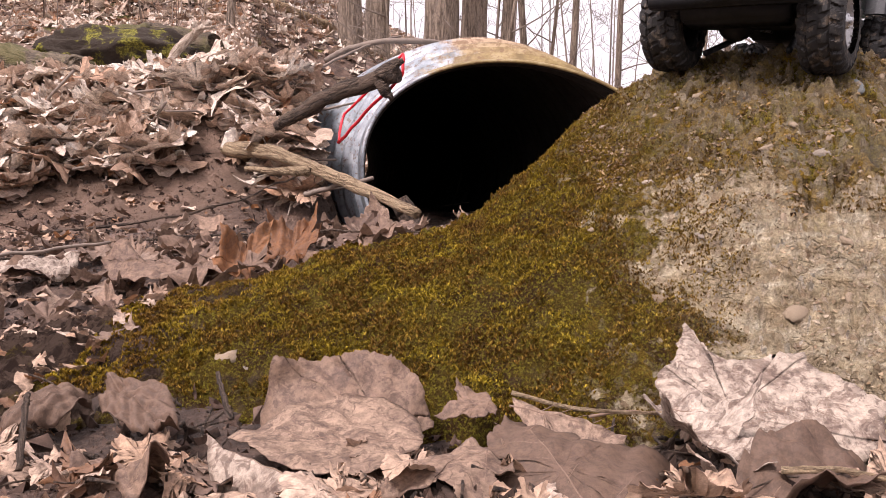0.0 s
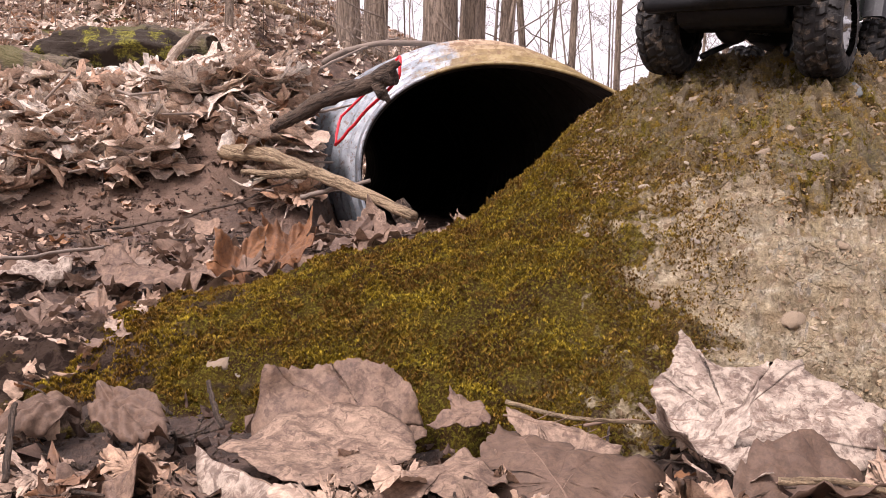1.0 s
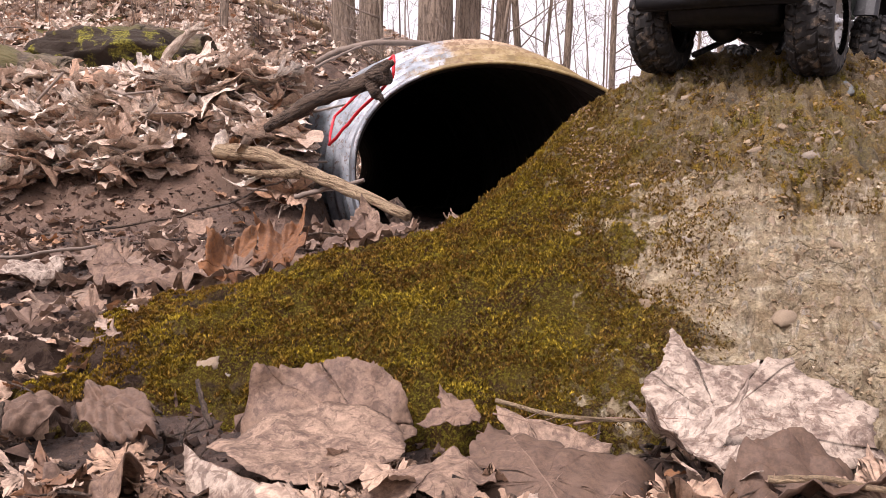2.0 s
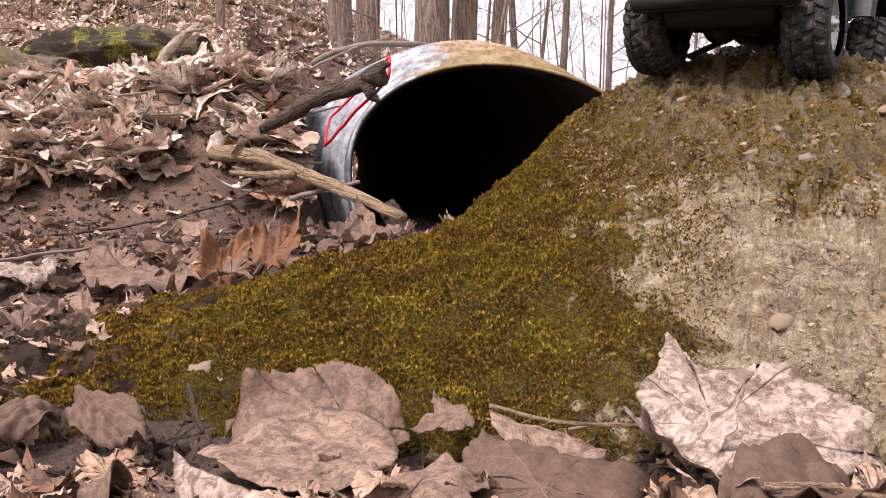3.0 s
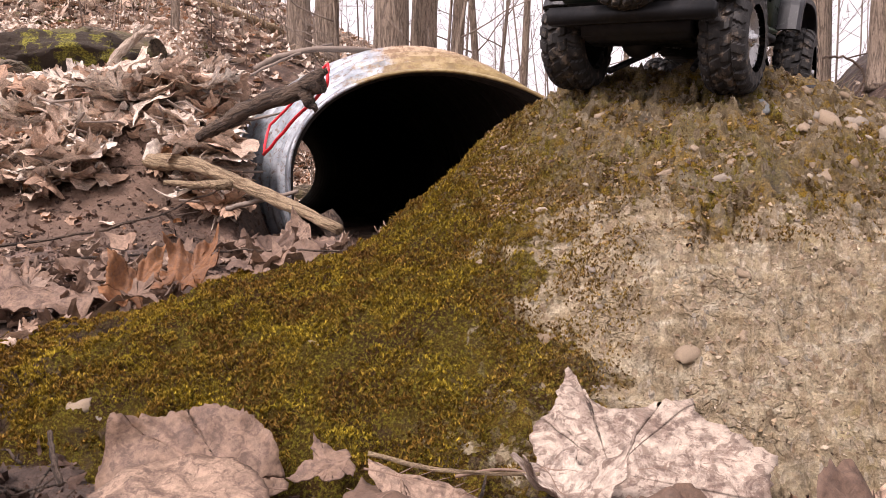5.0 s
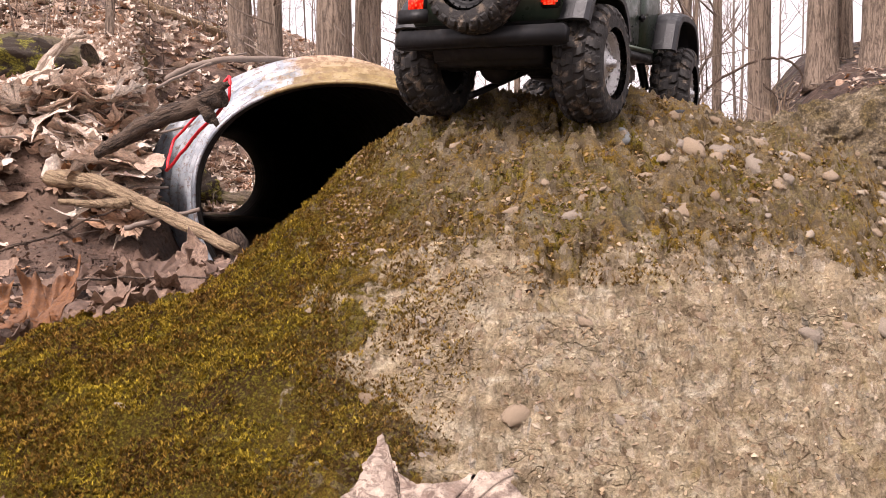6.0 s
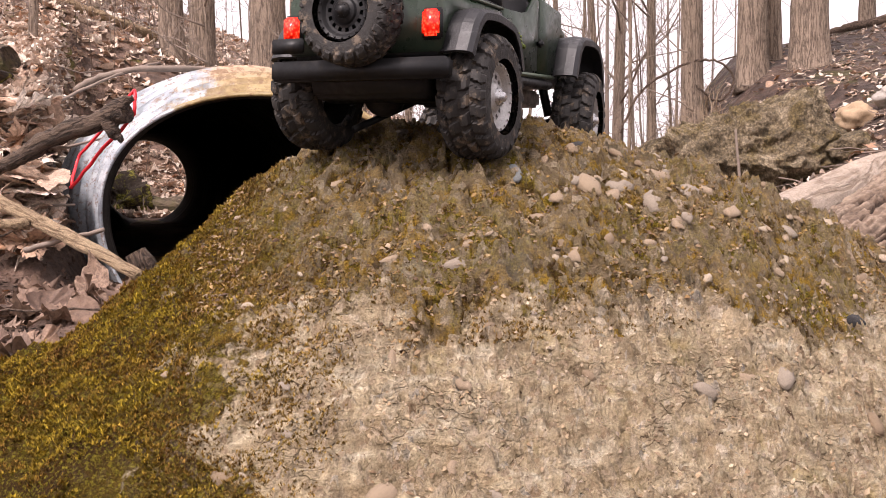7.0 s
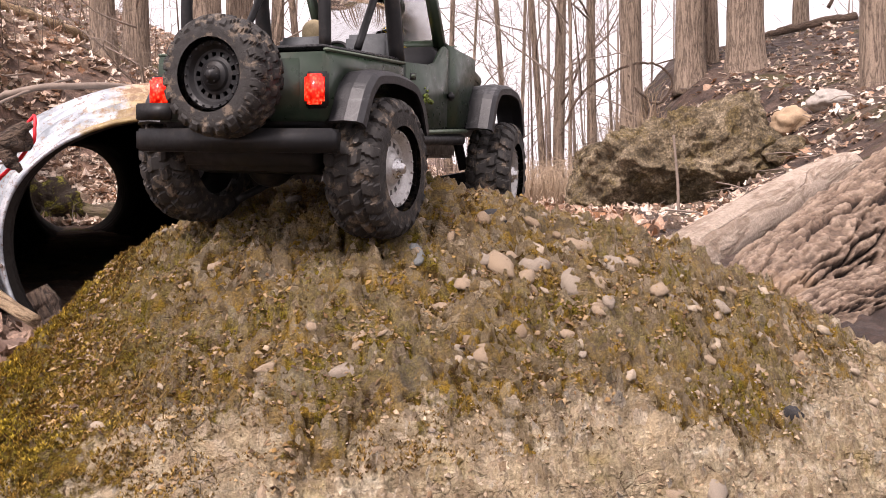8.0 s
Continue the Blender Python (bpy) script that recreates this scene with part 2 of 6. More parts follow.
def pipe_material():
    """Galvanised steel gone chalky blue-white, with ochre silt and rust about the mouth."""
    m, n, l, b = material("weathered_galvanised_steel", 0.5, 0.25)
    v = coords(n)
    sep = n.new("ShaderNodeSeparateXYZ")
    l.new(v, sep.inputs[0])
    zinc = ramp(n, l, grain(n, l, v, 14, 8, 0.7), [(0.3, (0.17, 0.195, 0.215)), (0.5, (0.3, 0.33, 0.36)), (0.7, (0.47, 0.495, 0.52))])
    silt = ramp(n, l, grain(n, l, v, 20, 7, 0.65), [(0.3, (0.15, 0.1, 0.035)), (0.5, (0.235, 0.165, 0.06)), (0.7, (0.33, 0.25, 0.12))])
    # along the pipe (y) and across it (x): the silt lies over the crown near the mouth
    wob = calc(n, l, "MULTIPLY", calc(n, l, "SUBTRACT", grain(n, l, v, 11, 8, 0.75), 0.5), 0.3)
    silt = mix(n, l, span(n, l, sep.outputs[1], 0.1, 0.45), silt, mix(n, l, span(n, l, grain(n, l, v, 40, 7, 0.7), 0.4, 0.6), (0.2, 0.115, 0.07), (0.45, 0.32, 0.22)))
    lim = calc(n, l, "ADD", calc(n, l, "ADD", calc(n, l, "SUBTRACT", sep.outputs[0], calc(n, l, "MULTIPLY", sep.outputs[1], 0.4)), 0.25), wob)
    fac = span(n, l, lim, -0.03, 0.05)
    c = mix(n, l, fac, zinc, silt)
    c = mix(n, l, calc(n, l, "MULTIPLY", span(n, l, grain(n, l, v, 60, 8, 0.8), 0.55, 0.66), 0.7), c, (0.15, 0.075, 0.035))
    l.new(c, b.inputs["Base Color"])
    l.new(calc(n, l, "MULTIPLY", calc(n, l, "SUBTRACT", 1.0, fac), 0.3), b.inputs["Metallic"])
    l.new(ramp(n, l, grain(n, l, v, 24), [(0.3, 0.4), (0.7, 0.8)]), b.inputs["Roughness"])
    bump(n, l, b, grain(n, l, v, 50, 7, 0.7), 0.4, 0.004)
    return m


BEIGE, BUFF, TAN, RUST, UMBER, PALE = (0.68, 0.53, 0.42), (0.53, 0.375, 0.275), (0.46, 0.295, 0.195), (0.37, 0.165, 0.065), (0.13, 0.08, 0.057), (0.86, 0.76, 0.65)
ROCK, MUD, PIPE = rock_material(), mud_material(), pipe_material()
LITTER = leaf_material("dead_leaf_litter", [(0.0, UMBER), (0.06, TAN), (0.16, BEIGE), (0.3, BUFF), (0.4, PALE), (0.5, BEIGE), (0.6, RUST), (0.66, BEIGE), (0.78, PALE), (0.9, BUFF), (1.0, PALE)])
DARK_PIECES = leaf_material("dark_leaf_pieces", [(0.0, UMBER), (0.3, (0.2, 0.125, 0.085)), (0.55, (0.34, 0.22, 0.15)), (0.75, UMBER), (1.0, (0.42, 0.3, 0.22))])
LITTER_TOP = leaf_material("pale_top_leaves", [(0.0, BEIGE), (0.2, PALE), (0.4, BEIGE), (0.5, BUFF), (0.62, PALE), (0.76, RUST), (0.82, BEIGE), (1.0, PALE)])
SCRAPS = leaf_material("leaf_scraps", [(0.0, TAN), (0.3, BUFF), (0.45, TAN), (0.62, RUST), (0.75, UMBER), (0.85, BUFF), (1.0, BEIGE)])
LEAF_PALE = leaf_material("pale_maple_leaf", [(0.0, (0.415, 0.327, 0.256)), (1.0, (0.495, 0.407, 0.335))], "object", blotch=44)
LEAF_BUFF = leaf_material("buff_maple_leaf", [(0.0, (0.21, 0.13, 0.088)), (1.0, (0.37, 0.256, 0.181))], "object", blotch=50)
LEAF_DARK = leaf_material("brown_maple_leaf", [(0.0, (0.126, 0.076, 0.05)), (1.0, (0.193, 0.118, 0.08))], "object")
LEAF_RUST = leaf_material("rusty_oak_leaf", [(0.0, (0.168, 0.063, 0.025)), (1.0, (0.252, 0.109, 0.042))], "object")
BARK = bark_material("grey_brown_bark", (0.102, 0.072, 0.053), (0.357, 0.272, 0.204), 26)
PLATES, n_, l_, b_ = material("plated_old_bark", 0.92)
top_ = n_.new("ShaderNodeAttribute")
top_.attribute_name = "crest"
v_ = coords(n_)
# colour ramp on crest: near black deep in the furrows, tan on the plates
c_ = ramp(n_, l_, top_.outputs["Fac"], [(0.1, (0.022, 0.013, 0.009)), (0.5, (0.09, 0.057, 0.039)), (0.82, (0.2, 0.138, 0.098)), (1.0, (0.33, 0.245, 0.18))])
c_ = mix(n_, l_, 0.8, c_, ramp(n_, l_, grain(n_, l_, v_, 60, 8, 0.75, 0.4), [(0.25, 0.45), (0.75, 1.5)]), "MULTIPLY")
c_ = mix(n_, l_, span(n_, l_, grain(n_, l_, v_, 6, 5, 0.6), 0.58, 0.7), c_, mix(n_, l_, 0.5, c_, (0.425, 0.289, 0.187)))
l_.new(c_, b_.inputs["Base Color"])
bump(n_, l_, b_, grain(n_, l_, v_, 130, 8, 0.75), 0.8, 0.008)
BARK_MOSS = bark_material("mossy_log_bark", (0.06, 0.043, 0.03), (0.204, 0.153, 0.102), 20, 0.6)
BARE_WOOD = bark_material("bleached_bare_wood", (0.281, 0.204, 0.145), (0.527, 0.425, 0.34), 14)
STICK = bark_material("peeled_stick", (0.25, 0.16, 0.09), (0.58, 0.42, 0.26), 60)
STICK_DARK = bark_material("rotten_dark_wood", (0.04, 0.026, 0.019), (0.2, 0.135, 0.095), 60)
TWIG = simple("grey_twig_bark", (0.2, 0.155, 0.125), 0.9, scale=40)

# ---------------- helpers for shapes


def part(name, bm, mat, parent=None, label="", smooth=True):
    me = bpy.data.meshes.new(name)
    bm.normal_update()
    bm.to_mesh(me)
    bm.free()
    if smooth:
        me.shade_smooth()
    me.materials.append(mat)
    ob = new(name, me)
    ob.parent = parent
    return tagged(ob, label)


def from_arrays(name, verts, faces, mat, smooth=True):
    me = bpy.data.meshes.new(name)
    if isinstance(faces, np.ndarray):
        n, k = faces.shape
        me.vertices.add(len(verts))
        me.vertices.foreach_set("co", np.asarray(verts, np.float32).ravel())
        me.loops.add(n * k)
        me.loops.foreach_set("vertex_index", faces.astype(np.int32).ravel())
        me.polygons.add(n)
        me.polygons.foreach_set("loop_start", np.arange(n, dtype=np.int32) * k)
        me.update(calc_edges=True)
    else:
        me.from_pydata(verts, [], faces)
        me.update()
    if smooth:
        me.shade_smooth()
    me.materials.append(mat)
    return new(name, me)


def point_values(ob, name, values):
    """One number for each vertex, for the material to read."""
    ob.data.attributes.new(name, "FLOAT", "POINT").data.foreach_set("value", np.asarray(values, np.float32).ravel())


def empty(name, m, label, category, group=""):
    ob = new(name)
    ob.empty_display_size = 0.02
    ob.matrix_basis = m
    return tagged(ob, label, category, group)


def lattice(ix, iy, seed):
    h = np.sin(ix * 127.1 + iy * 311.7 + seed * 74.7) * 43758.5453
    return h - np.floor(h)


def value_noise(x, y, seed=0):
    x, y = np.asarray(x, float), np.asarray(y, float)
    i, j = np.floor(x), np.floor(y)
    u, v = x - i, y - j
    u, v = u * u * (3 - 2 * u), v * v * (3 - 2 * v)
    a, b, c, d = lattice(i, j, seed), lattice(i + 1, j, seed), lattice(i, j + 1, seed), lattice(i + 1, j + 1, seed)
    return a + (b - a) * u + (c - a) * v + (a - b - c + d) * u * v - 0.5


def fbm(x, y, scale, octaves=4, gain=0.5, seed=0):
    t, amp, f = 0.0, 1.0, scale
    for k in range(octaves):
        c, s = math.cos(0.7 + k), math.sin(0.7 + k)
        t, amp, f = t + amp * value_noise((c * x + s * y) * f, (c * y - s * x) * f, seed + k), amp * gain, f * 2.03
    return t


def pebbly(x, y, scale, seed, share=0.7):
    """Domes of scattered chips: for each point how far it rises on its nearest chip, 0 to 1, and that chip's own tone."""
    c, s = math.cos(0.5 + seed), math.sin(0.5 + seed)
    u, v = (c * x + s * y) * scale, (c * y - s * x) * scale * 1.25
    i, j = np.floor(u), np.floor(v)
    best, tone = np.zeros_like(u), np.zeros_like(u)
    for a in (-1, 0, 1):
        for b in (-1, 0, 1):
            p, q = i + a, j + b
            dx, dy = p + 0.5 + 0.7 * (lattice(p, q, seed) - 0.5) - u, q + 0.5 + 0.7 * (lattice(p, q, seed + 9) - 0.5) - v
            turn = 6.28 * lattice(p, q, seed + 13)
            ex, ey = dx * np.cos(turn) + dy * np.sin(turn), (dy * np.cos(turn) - dx * np.sin(turn)) * (1.0 + 0.8 * lattice(p, q, seed + 21))
            r = 0.25 + 0.45 * lattice(p, q, seed + 17) ** 1.5
            h = np.clip(1 - (ex * ex + ey * ey) / (r * r), 0, 1) ** 0.42 * (0.35 + 0.65 * lattice(p, q, seed + 5))
            h = np.where(lattice(p, q, seed + 3) < share, h, 0)
            tone = np.where(h > best, lattice(p, q, seed + 29), tone)
            best = np.maximum(best, h)
    return best, tone


def step(v, lo, hi):
    u = np.clip((np.asarray(v, float) - lo) / (hi - lo), 0, 1)
    return u * u * (3 - 2 * u)


def knots(x, xs, ys):
    """A smooth line through a few heights."""
    return sum(np.interp(x + d, xs, ys) for d in (-0.03, -0.015, 0, 0.015, 0.03)) / 5


# ---------------- the conglomerate block: a crest line, a foot line and a rounded face between
CREST_X = (-0.55, -0.45, -0.36, -0.27, -0.17, -0.10, 0.0, 0.06, 0.11, 0.16, 0.245, 0.33, 0.39, 0.46, 0.53, 0.61, 0.69, 0.75, 0.85, 1.0, 1.25)
CREST_Z = (-0.06, -0.01, 0.014, 0.032, 0.062, 0.085, 0.10, 0.125, 0.17, 0.228, 0.282, 0.302, 0.304, 0.29, 0.268, 0.243, 0.203, 0.17, 0.125, 0.1, 0.0)
FOOT_X = (-0.5, -0.3, -0.15, 0.0, 0.12, 0.3, 0.5, 0.65, 0.8, 1.2)
FOOT_Y = (0.74, 0.7, 0.695, 0.635, 0.60, 0.615, 0.665, 0.73, 0.80, 0.95)


def rock_form(x, y, rough=True):
    """Height of the rock, how far each point is a stone set in the cement, and that stone's tone."""
    x, y = np.asarray(x, float), np.asarray(y, float)
    wx = x + 0.03 * fbm(x, y, 9, 3, 0.5, 3)
    crest, foot = knots(wx, CREST_X, CREST_Z), knots(x, FOOT_X, FOOT_Y)
    ridge = 0.96 + 0.09 * step(x, 0.0, 0.2) - 0.03 * step(x, 0.25, 0.5)
    u = np.clip((ridge - y) / (ridge - foot), -3, 3)
    power = 2.3 - 0.65 * step(x, 0.05, 0.2)
    front = 1 - np.clip(u, 0, 3) ** power
    back = 1 - np.clip(-u, 0, 3) ** (2 - 0.55 * step(x, 0.1, 0.3)) * (1.1 + 0.15 * step(x, 0.1, 0.3))
    swell = np.maximum(crest + 0.012, 0.002)
    z = np.maximum(swell * np.where(u > 0, front, back) - 0.012, -0.12) + np.minimum(crest + 0.01, 0)
    if not rough:
        return z, None, None
    shelf = step(x, 0.15, 0.25)
    w = y + 0.8 * z
    crown = shelf * step(z + 0.03 * fbm(x, y, 14, 3, 0.5, 87), 0.12, 0.15)
    z = z + 0.016 * fbm(x, y, 14, 3, 0.5, 11) + 0.008 * fbm(x, w, 48, 4, 0.6, 23)
    # broken beds and pits of the bare face, and one deep round hole
    z = z + shelf * 0.007 * np.abs(fbm(x, w, 30, 3, 0.5, 31)) - 0.014 * step(0.013 - np.hypot(x - 0.313, y - 0.762), 0.001, 0.009)
    z = z - shelf * 0.0075 * np.abs(fbm(x + 0.02 * value_noise(x * 40, w * 40, 3), w * 1.6, 60, 3, 0.6, 41)) + 0.0026 * fbm(x, w, 105, 2, 0.6, 51)
    z = z - shelf * 0.03 * np.maximum(fbm(x, w, 120, 3, 0.65, 81) - 0.14, 0) - shelf * 0.016 * np.maximum(fbm(x, w, 38, 3, 0.6, 83) - 0.2, 0)
    # a weathered ledge where the pale face begins under the moss
    z = z - shelf * 0.013 * step(0.012 - np.abs(y - 0.762 - 0.02 * fbm(x, y, 12, 2, 0.5, 5)), 0, 0.012) * (0.55 + 0.9 * value_noise(x * 33, y * 20, 15))
    mossy = 1 - step(x + 0.05 * fbm(x, y, 14, 3, 0.6, 61), 0.1, 0.2)
    a, ta = pebbly(x, w, 34, 3, 0.4)
    b, tb = pebbly(x, w, 78, 5, 0.6)
    c, tc = pebbly(x, w, 165, 7, 0.75)
    face = 1 - mossy
    a, b, c = a * face * (0.25 + 0.75 * crown), b * face * (0.5 + 0.5 * crown), c * face
    z = z + 0.011 * a + 0.0075 * b + 0.0042 * c
    cushion = pebbly(x, w, 105, 11, 0.95)[0] * 0.0048 + pebbly(x, w, 210, 13, 0.9)[0] * 0.003 + 0.004 * fbm(x, w, 60, 3, 0.6, 71)
    z = z + (0.12 + 0.88 * mossy) * cushion
    stone = step(np.maximum(np.maximum(a * 1.3, b), 0.8 * c), 0.12, 0.4)
    tone = np.where(a * 1.3 > np.maximum(b, 0.8 * c), ta, np.where(b > 0.8 * c, tb, tc))
    return z, stone, tone


def rock_z(x, y, rough=True):
    return rock_form(x, y, rough)[0]


# ---------------- the ground: a stream bed between two wooded banks


AXIS = (-0.19, 0.982)
MOUTH = (0.182, 2.17)


def pipe_lateral(x, y):
    return (x - MOUTH[0]) * AXIS[1] - (y - MOUTH[1]) * AXIS[0], (x - MOUTH[0]) * AXIS[0] + (y - MOUTH[1]) * AXIS[1]


def ground_z(x, y, rough=True):
    x, y = np.asarray(x, float), np.asarray(y, float)
    z = 0.075 * step(y, 0.85, 1.5) - 0.012 + 0.012 * np.maximum(y - 2, 0) * step(y, 2, 4)
    z = z - 0.03 * step(-x, 0.3, 1.2) * step(2.6 - y, 0, 1.0) * step(y, 0.9, 1.5)
    line = 0.33 * np.maximum(y, 0.5)
    lat, along = pipe_lateral(x, y)
    # left: a heap of washed-up litter, a shelf behind it, then the wooded hill
    yy = y + 0.12 * fbm(x, y, 1.6, 3, 0.5, 2) * step(y, 2, 3)
    bank = np.interp(yy, (2.05, 2.35, 2.75, 3.3, 6.9, 7.25, 8.6, 11.5), (0, 0.15, 0.33, 0.4, 0.82, 1.1, 1.48, 1.9)) * step(-lat, 0.36, 0.72) + 0.1 * np.maximum(-lat - 1.6, 0) * step(y, 2.6, 4.5)
    left = np.maximum(line - 0.4 - x, 0)
    hill = 0.26 * left + 0.25 * np.maximum(left - 2.2, 0) - 0.4 * np.maximum(left - 11, 0)
    z = z + bank + (hill - bank) * step(y, 8.6, 11.5)
    right = np.maximum(x - 0.364 * y - 0.1 - 0.95 * step(11 - y, 0, 3.5), 0) * step(y, 2.4, 4.5)
    z = z + np.interp(y, (0, 9, 12.5, 14.5), (0, 0.945, 1.81, 2.1)) * step(right, 0.0, 2.0) + 0.2 * np.maximum(right - 1.2, 0) - 0.08 * np.maximum(right - 14, 0)
    z = z + 0.10 * np.exp(-((x - 2.0) ** 2 + (y - 2.3) ** 2) / 0.5)
    # heap of washed-up litter beside the pipe
    z = z + 0.07 * np.exp(-(((x + 0.6) / 0.3) ** 2 + ((y - 2.55) / 0.28) ** 2))
    # far away both banks run level
    far = step(np.hypot(x, y), 30, 90)
    z = z * (1 - far) + 1.6 * far
    # bed of the pipe
    bed = step(0.66 - np.abs(lat), 0, 0.2) * step(along, -0.75, -0.1) * step(8.6 - along, 0, 2.0)
    z = z * (1 - bed) + np.minimum(z, 0.055 + 0.03 * along) * bed
    # leaves and soil washed up against the pipe's buried side
    heap = 0.42 * step(-lat, 0.34, 0.5) * np.exp(-((y - 2.55) / np.where(y < 2.55, 0.28, 0.6)) ** 2) * (1 - 0.5 * step(-x, 0.6, 1.1))
    z = np.where(heap > 0.01, np.maximum(z, heap), z)
    if rough:
        near = step(8 - y, 0, 6)
        z = z + 0.03 * fbm(x, y, 2.2, 4, 0.5, 7) * step(y, 0.9, 2) + 0.02 * near * fbm(x, y, 16, 5, 0.6, 9) + 0.004 * near * np.abs(fbm(x, y, 45, 3, 0.6, 19))
        z = z - 0.012 * step(0.8 - y, 0, 0.2)
    return z


def spread(lo, hi, fine, reach):
    """Even steps over the near stretch, growing ones out to the horizon on both sides."""
    mid = np.arange(lo, hi, fine)
    out, s, p = [], fine, 0.0
    while p < reach:
        s *= 1.04
        p += s
        out.append(p)
    out = np.array(out)
    return np.concatenate([lo - out[::-1], mid, hi + out])


def sheet(name, xs, ys, height, mat):
    gx, gy = np.meshgrid(xs, ys)
    v = np.stack([gx.ravel(), gy.ravel(), height(gx, gy).ravel()], 1)
    w, h = len(xs), len(ys)
    i = (np.arange(h - 1)[:, None] * w + np.arange(w - 1)[None]).ravel()
    f = np.stack([i, i + 1, i + 1 + w, i + w], 1)
    return from_arrays(name, v, f, mat)


tagged(sheet("ground", spread(-1.6, 1.4, 0.013, 260), spread(0.3, 3.4, 0.012, 260), ground_z, MUD), "dark damp woodland soil with silt and grit", "ground", kind="structure")
RX = np.concatenate([np.arange(-0.56, -0.3, 0.005), np.arange(-0.3, 0.8, 0.0015), np.arange(0.8, 1.28, 0.005)])
RY = np.concatenate([np.arange(0.5, 0.6, 0.005), np.arange(0.6, 1.05, 0.0013), np.arange(1.05, 1.55, 0.005)])
RZ, STONE_AT, TONE_AT = rock_form(*np.meshgrid(RX, RY))
rock = sheet("conglomerate_rock", RX, RY, lambda x, y: RZ, ROCK)
point_values(rock, "stone", STONE_AT)
point_values(rock, "tone", TONE_AT)
tagged(rock, "big tan conglomerate rock with olive moss and embedded pebbles", "rock")


def top_z(x, y):
    return np.maximum(ground_z(x, y), np.where((np.asarray(x) > -0.56) & (np.asarray(x) < 1.28) & (np.asarray(y) > 0.5) & (np.asarray(y) < 1.55), rock_z(x, y), -9))


def up_at(x, y, height, d=0.012):
    n = Vector((float(height(x - d, y) - height(x + d, y)), float(height(x, y - d) - height(x, y + d)), 2 * d))
    return n.normalized()


# ---------------- tubes: branches, trunks, bars


def furrows(a, k, seed):
    """Plates and cracks of thick bark at an angle round the trunk, on ring k."""
    wide = noise.noise(Vector((2.2 * math.cos(a), 2.2 * math.sin(a), 0.05 * k + seed)))
    plate = 1 - 2.6 * abs(noise.noise(Vector((6 * math.cos(a), 6 * math.sin(a), 0.06 * k + seed))))
    flake = 1 - 2.4 * abs(noise.noise(Vector((14 * math.cos(a), 14 * math.sin(a), 0.17 * k + 2 * seed))))
    chip = noise.noise(Vector((24 * math.cos(a), 24 * math.sin(a), 0.3 * k)))
    return 0.55 * wide - max(-0.7, plate) * 0.34 - 0.26 * flake + 0.2 * chip


def tube(bm, pts, radii, sides=8, wobble=0.0, seed=0, caps=True, ridge=0.0):
    """A tube through pts with a radius at each; wobble roughens its surface."""
    pts = [Vector(p) for p in pts]
    rng = random.Random(seed)
    rings, side = [], None
    for k, p in enumerate(pts):
        d = (pts[min(k + 1, len(pts) - 1)] - pts[max(k - 1, 0)]).normalized()
        side = d.orthogonal().normalized() if side is None else (side - d * side.dot(d)).normalized()
        other = d.cross(side)
        rings.append([bm.verts.new(p + (side * math.cos(a) + other * math.sin(a)) * radii[k] * (1 + wobble * rng.uniform(-1, 1) + (ridge * furrows(a - 0.004 * k, k, seed) if ridge else 0))) for a in (2 * math.pi * s / sides for s in range(sides))])
    for a, b in zip(rings, rings[1:]):
        for s in range(sides):
            bm.faces.new((a[s], a[(s + 1) % sides], b[(s + 1) % sides], b[s]))
    if caps:
        bm.faces.new(rings[0][::-1])
        bm.faces.new(rings[-1])
    return bm


def bent(points, count, jitter=0.0, seed=0):
    """Points along a rounded line through the given ones."""
    rng = random.Random(seed)
    p = [Vector(q) for q in points]
    p = [p[0] * 2 - p[1], *p, p[-1] * 2 - p[-2]]
    out = []
    for k in range(count):
        s = k / (count - 1) * (len(p) - 3)
        i = min(int(s), len(p) - 4)
        t = s - i
        a, b, c, d = p[i:i + 4]
        q = 0.5 * (2 * b + (c - a) * t + (2 * a - 5 * b + 4 * c - d) * t * t + (3 * b - a - 3 * c + d) * t ** 3)
        out.append(q + Vector([rng.uniform(-jitter, jitter) for _ in range(3)]))
    return out


def taper(n, r0, r1, lump=0.0, seed=0):
    rng = random.Random(seed)
    return [(r0 + (r1 - r0) * k / (n - 1)) * (1 + lump * rng.uniform(-1, 1)) for k in range(n)]


def branch(name, points, r0, r1, mat, label, count=16, lump=0.12, jitter=0.006, sides=10, prongs=(), seed=1, category="branch", ridge=0.0):
    bm = bmesh.new()
    mid = sum((Vector(p) for p in points), Vector()) / len(points)
    m = Matrix.Translation(mid) @ (Vector(points[-1]) - Vector(points[0])).to_track_quat("Z", "Y").to_matrix().to_4x4()
    back = m.inverted()
    count *= 2
    knob = [1 + lump * math.sin(k * 0.55 + seed) * math.sin(k * 0.23 + 2 * seed) for k in range(count)]
    tube(bm, bent([back @ Vector(p) for p in points], count, jitter * 0.5, seed), [r * k for r, k in zip(taper(count, r0, r1), knob)], sides, 0.0 if ridge else 0.05, seed, True, ridge)
    for pts, a, b in prongs:
        tube(bm, bent([back @ Vector(p) for p in pts], 8, jitter * 0.4, seed + 3), taper(8, a, b, lump * 0.6, seed + 5), max(sides - 2, 6), 0.05, seed)
    ob = part(name, bm, mat)
    ob.matrix_basis = m
    return tagged(ob, label, category)


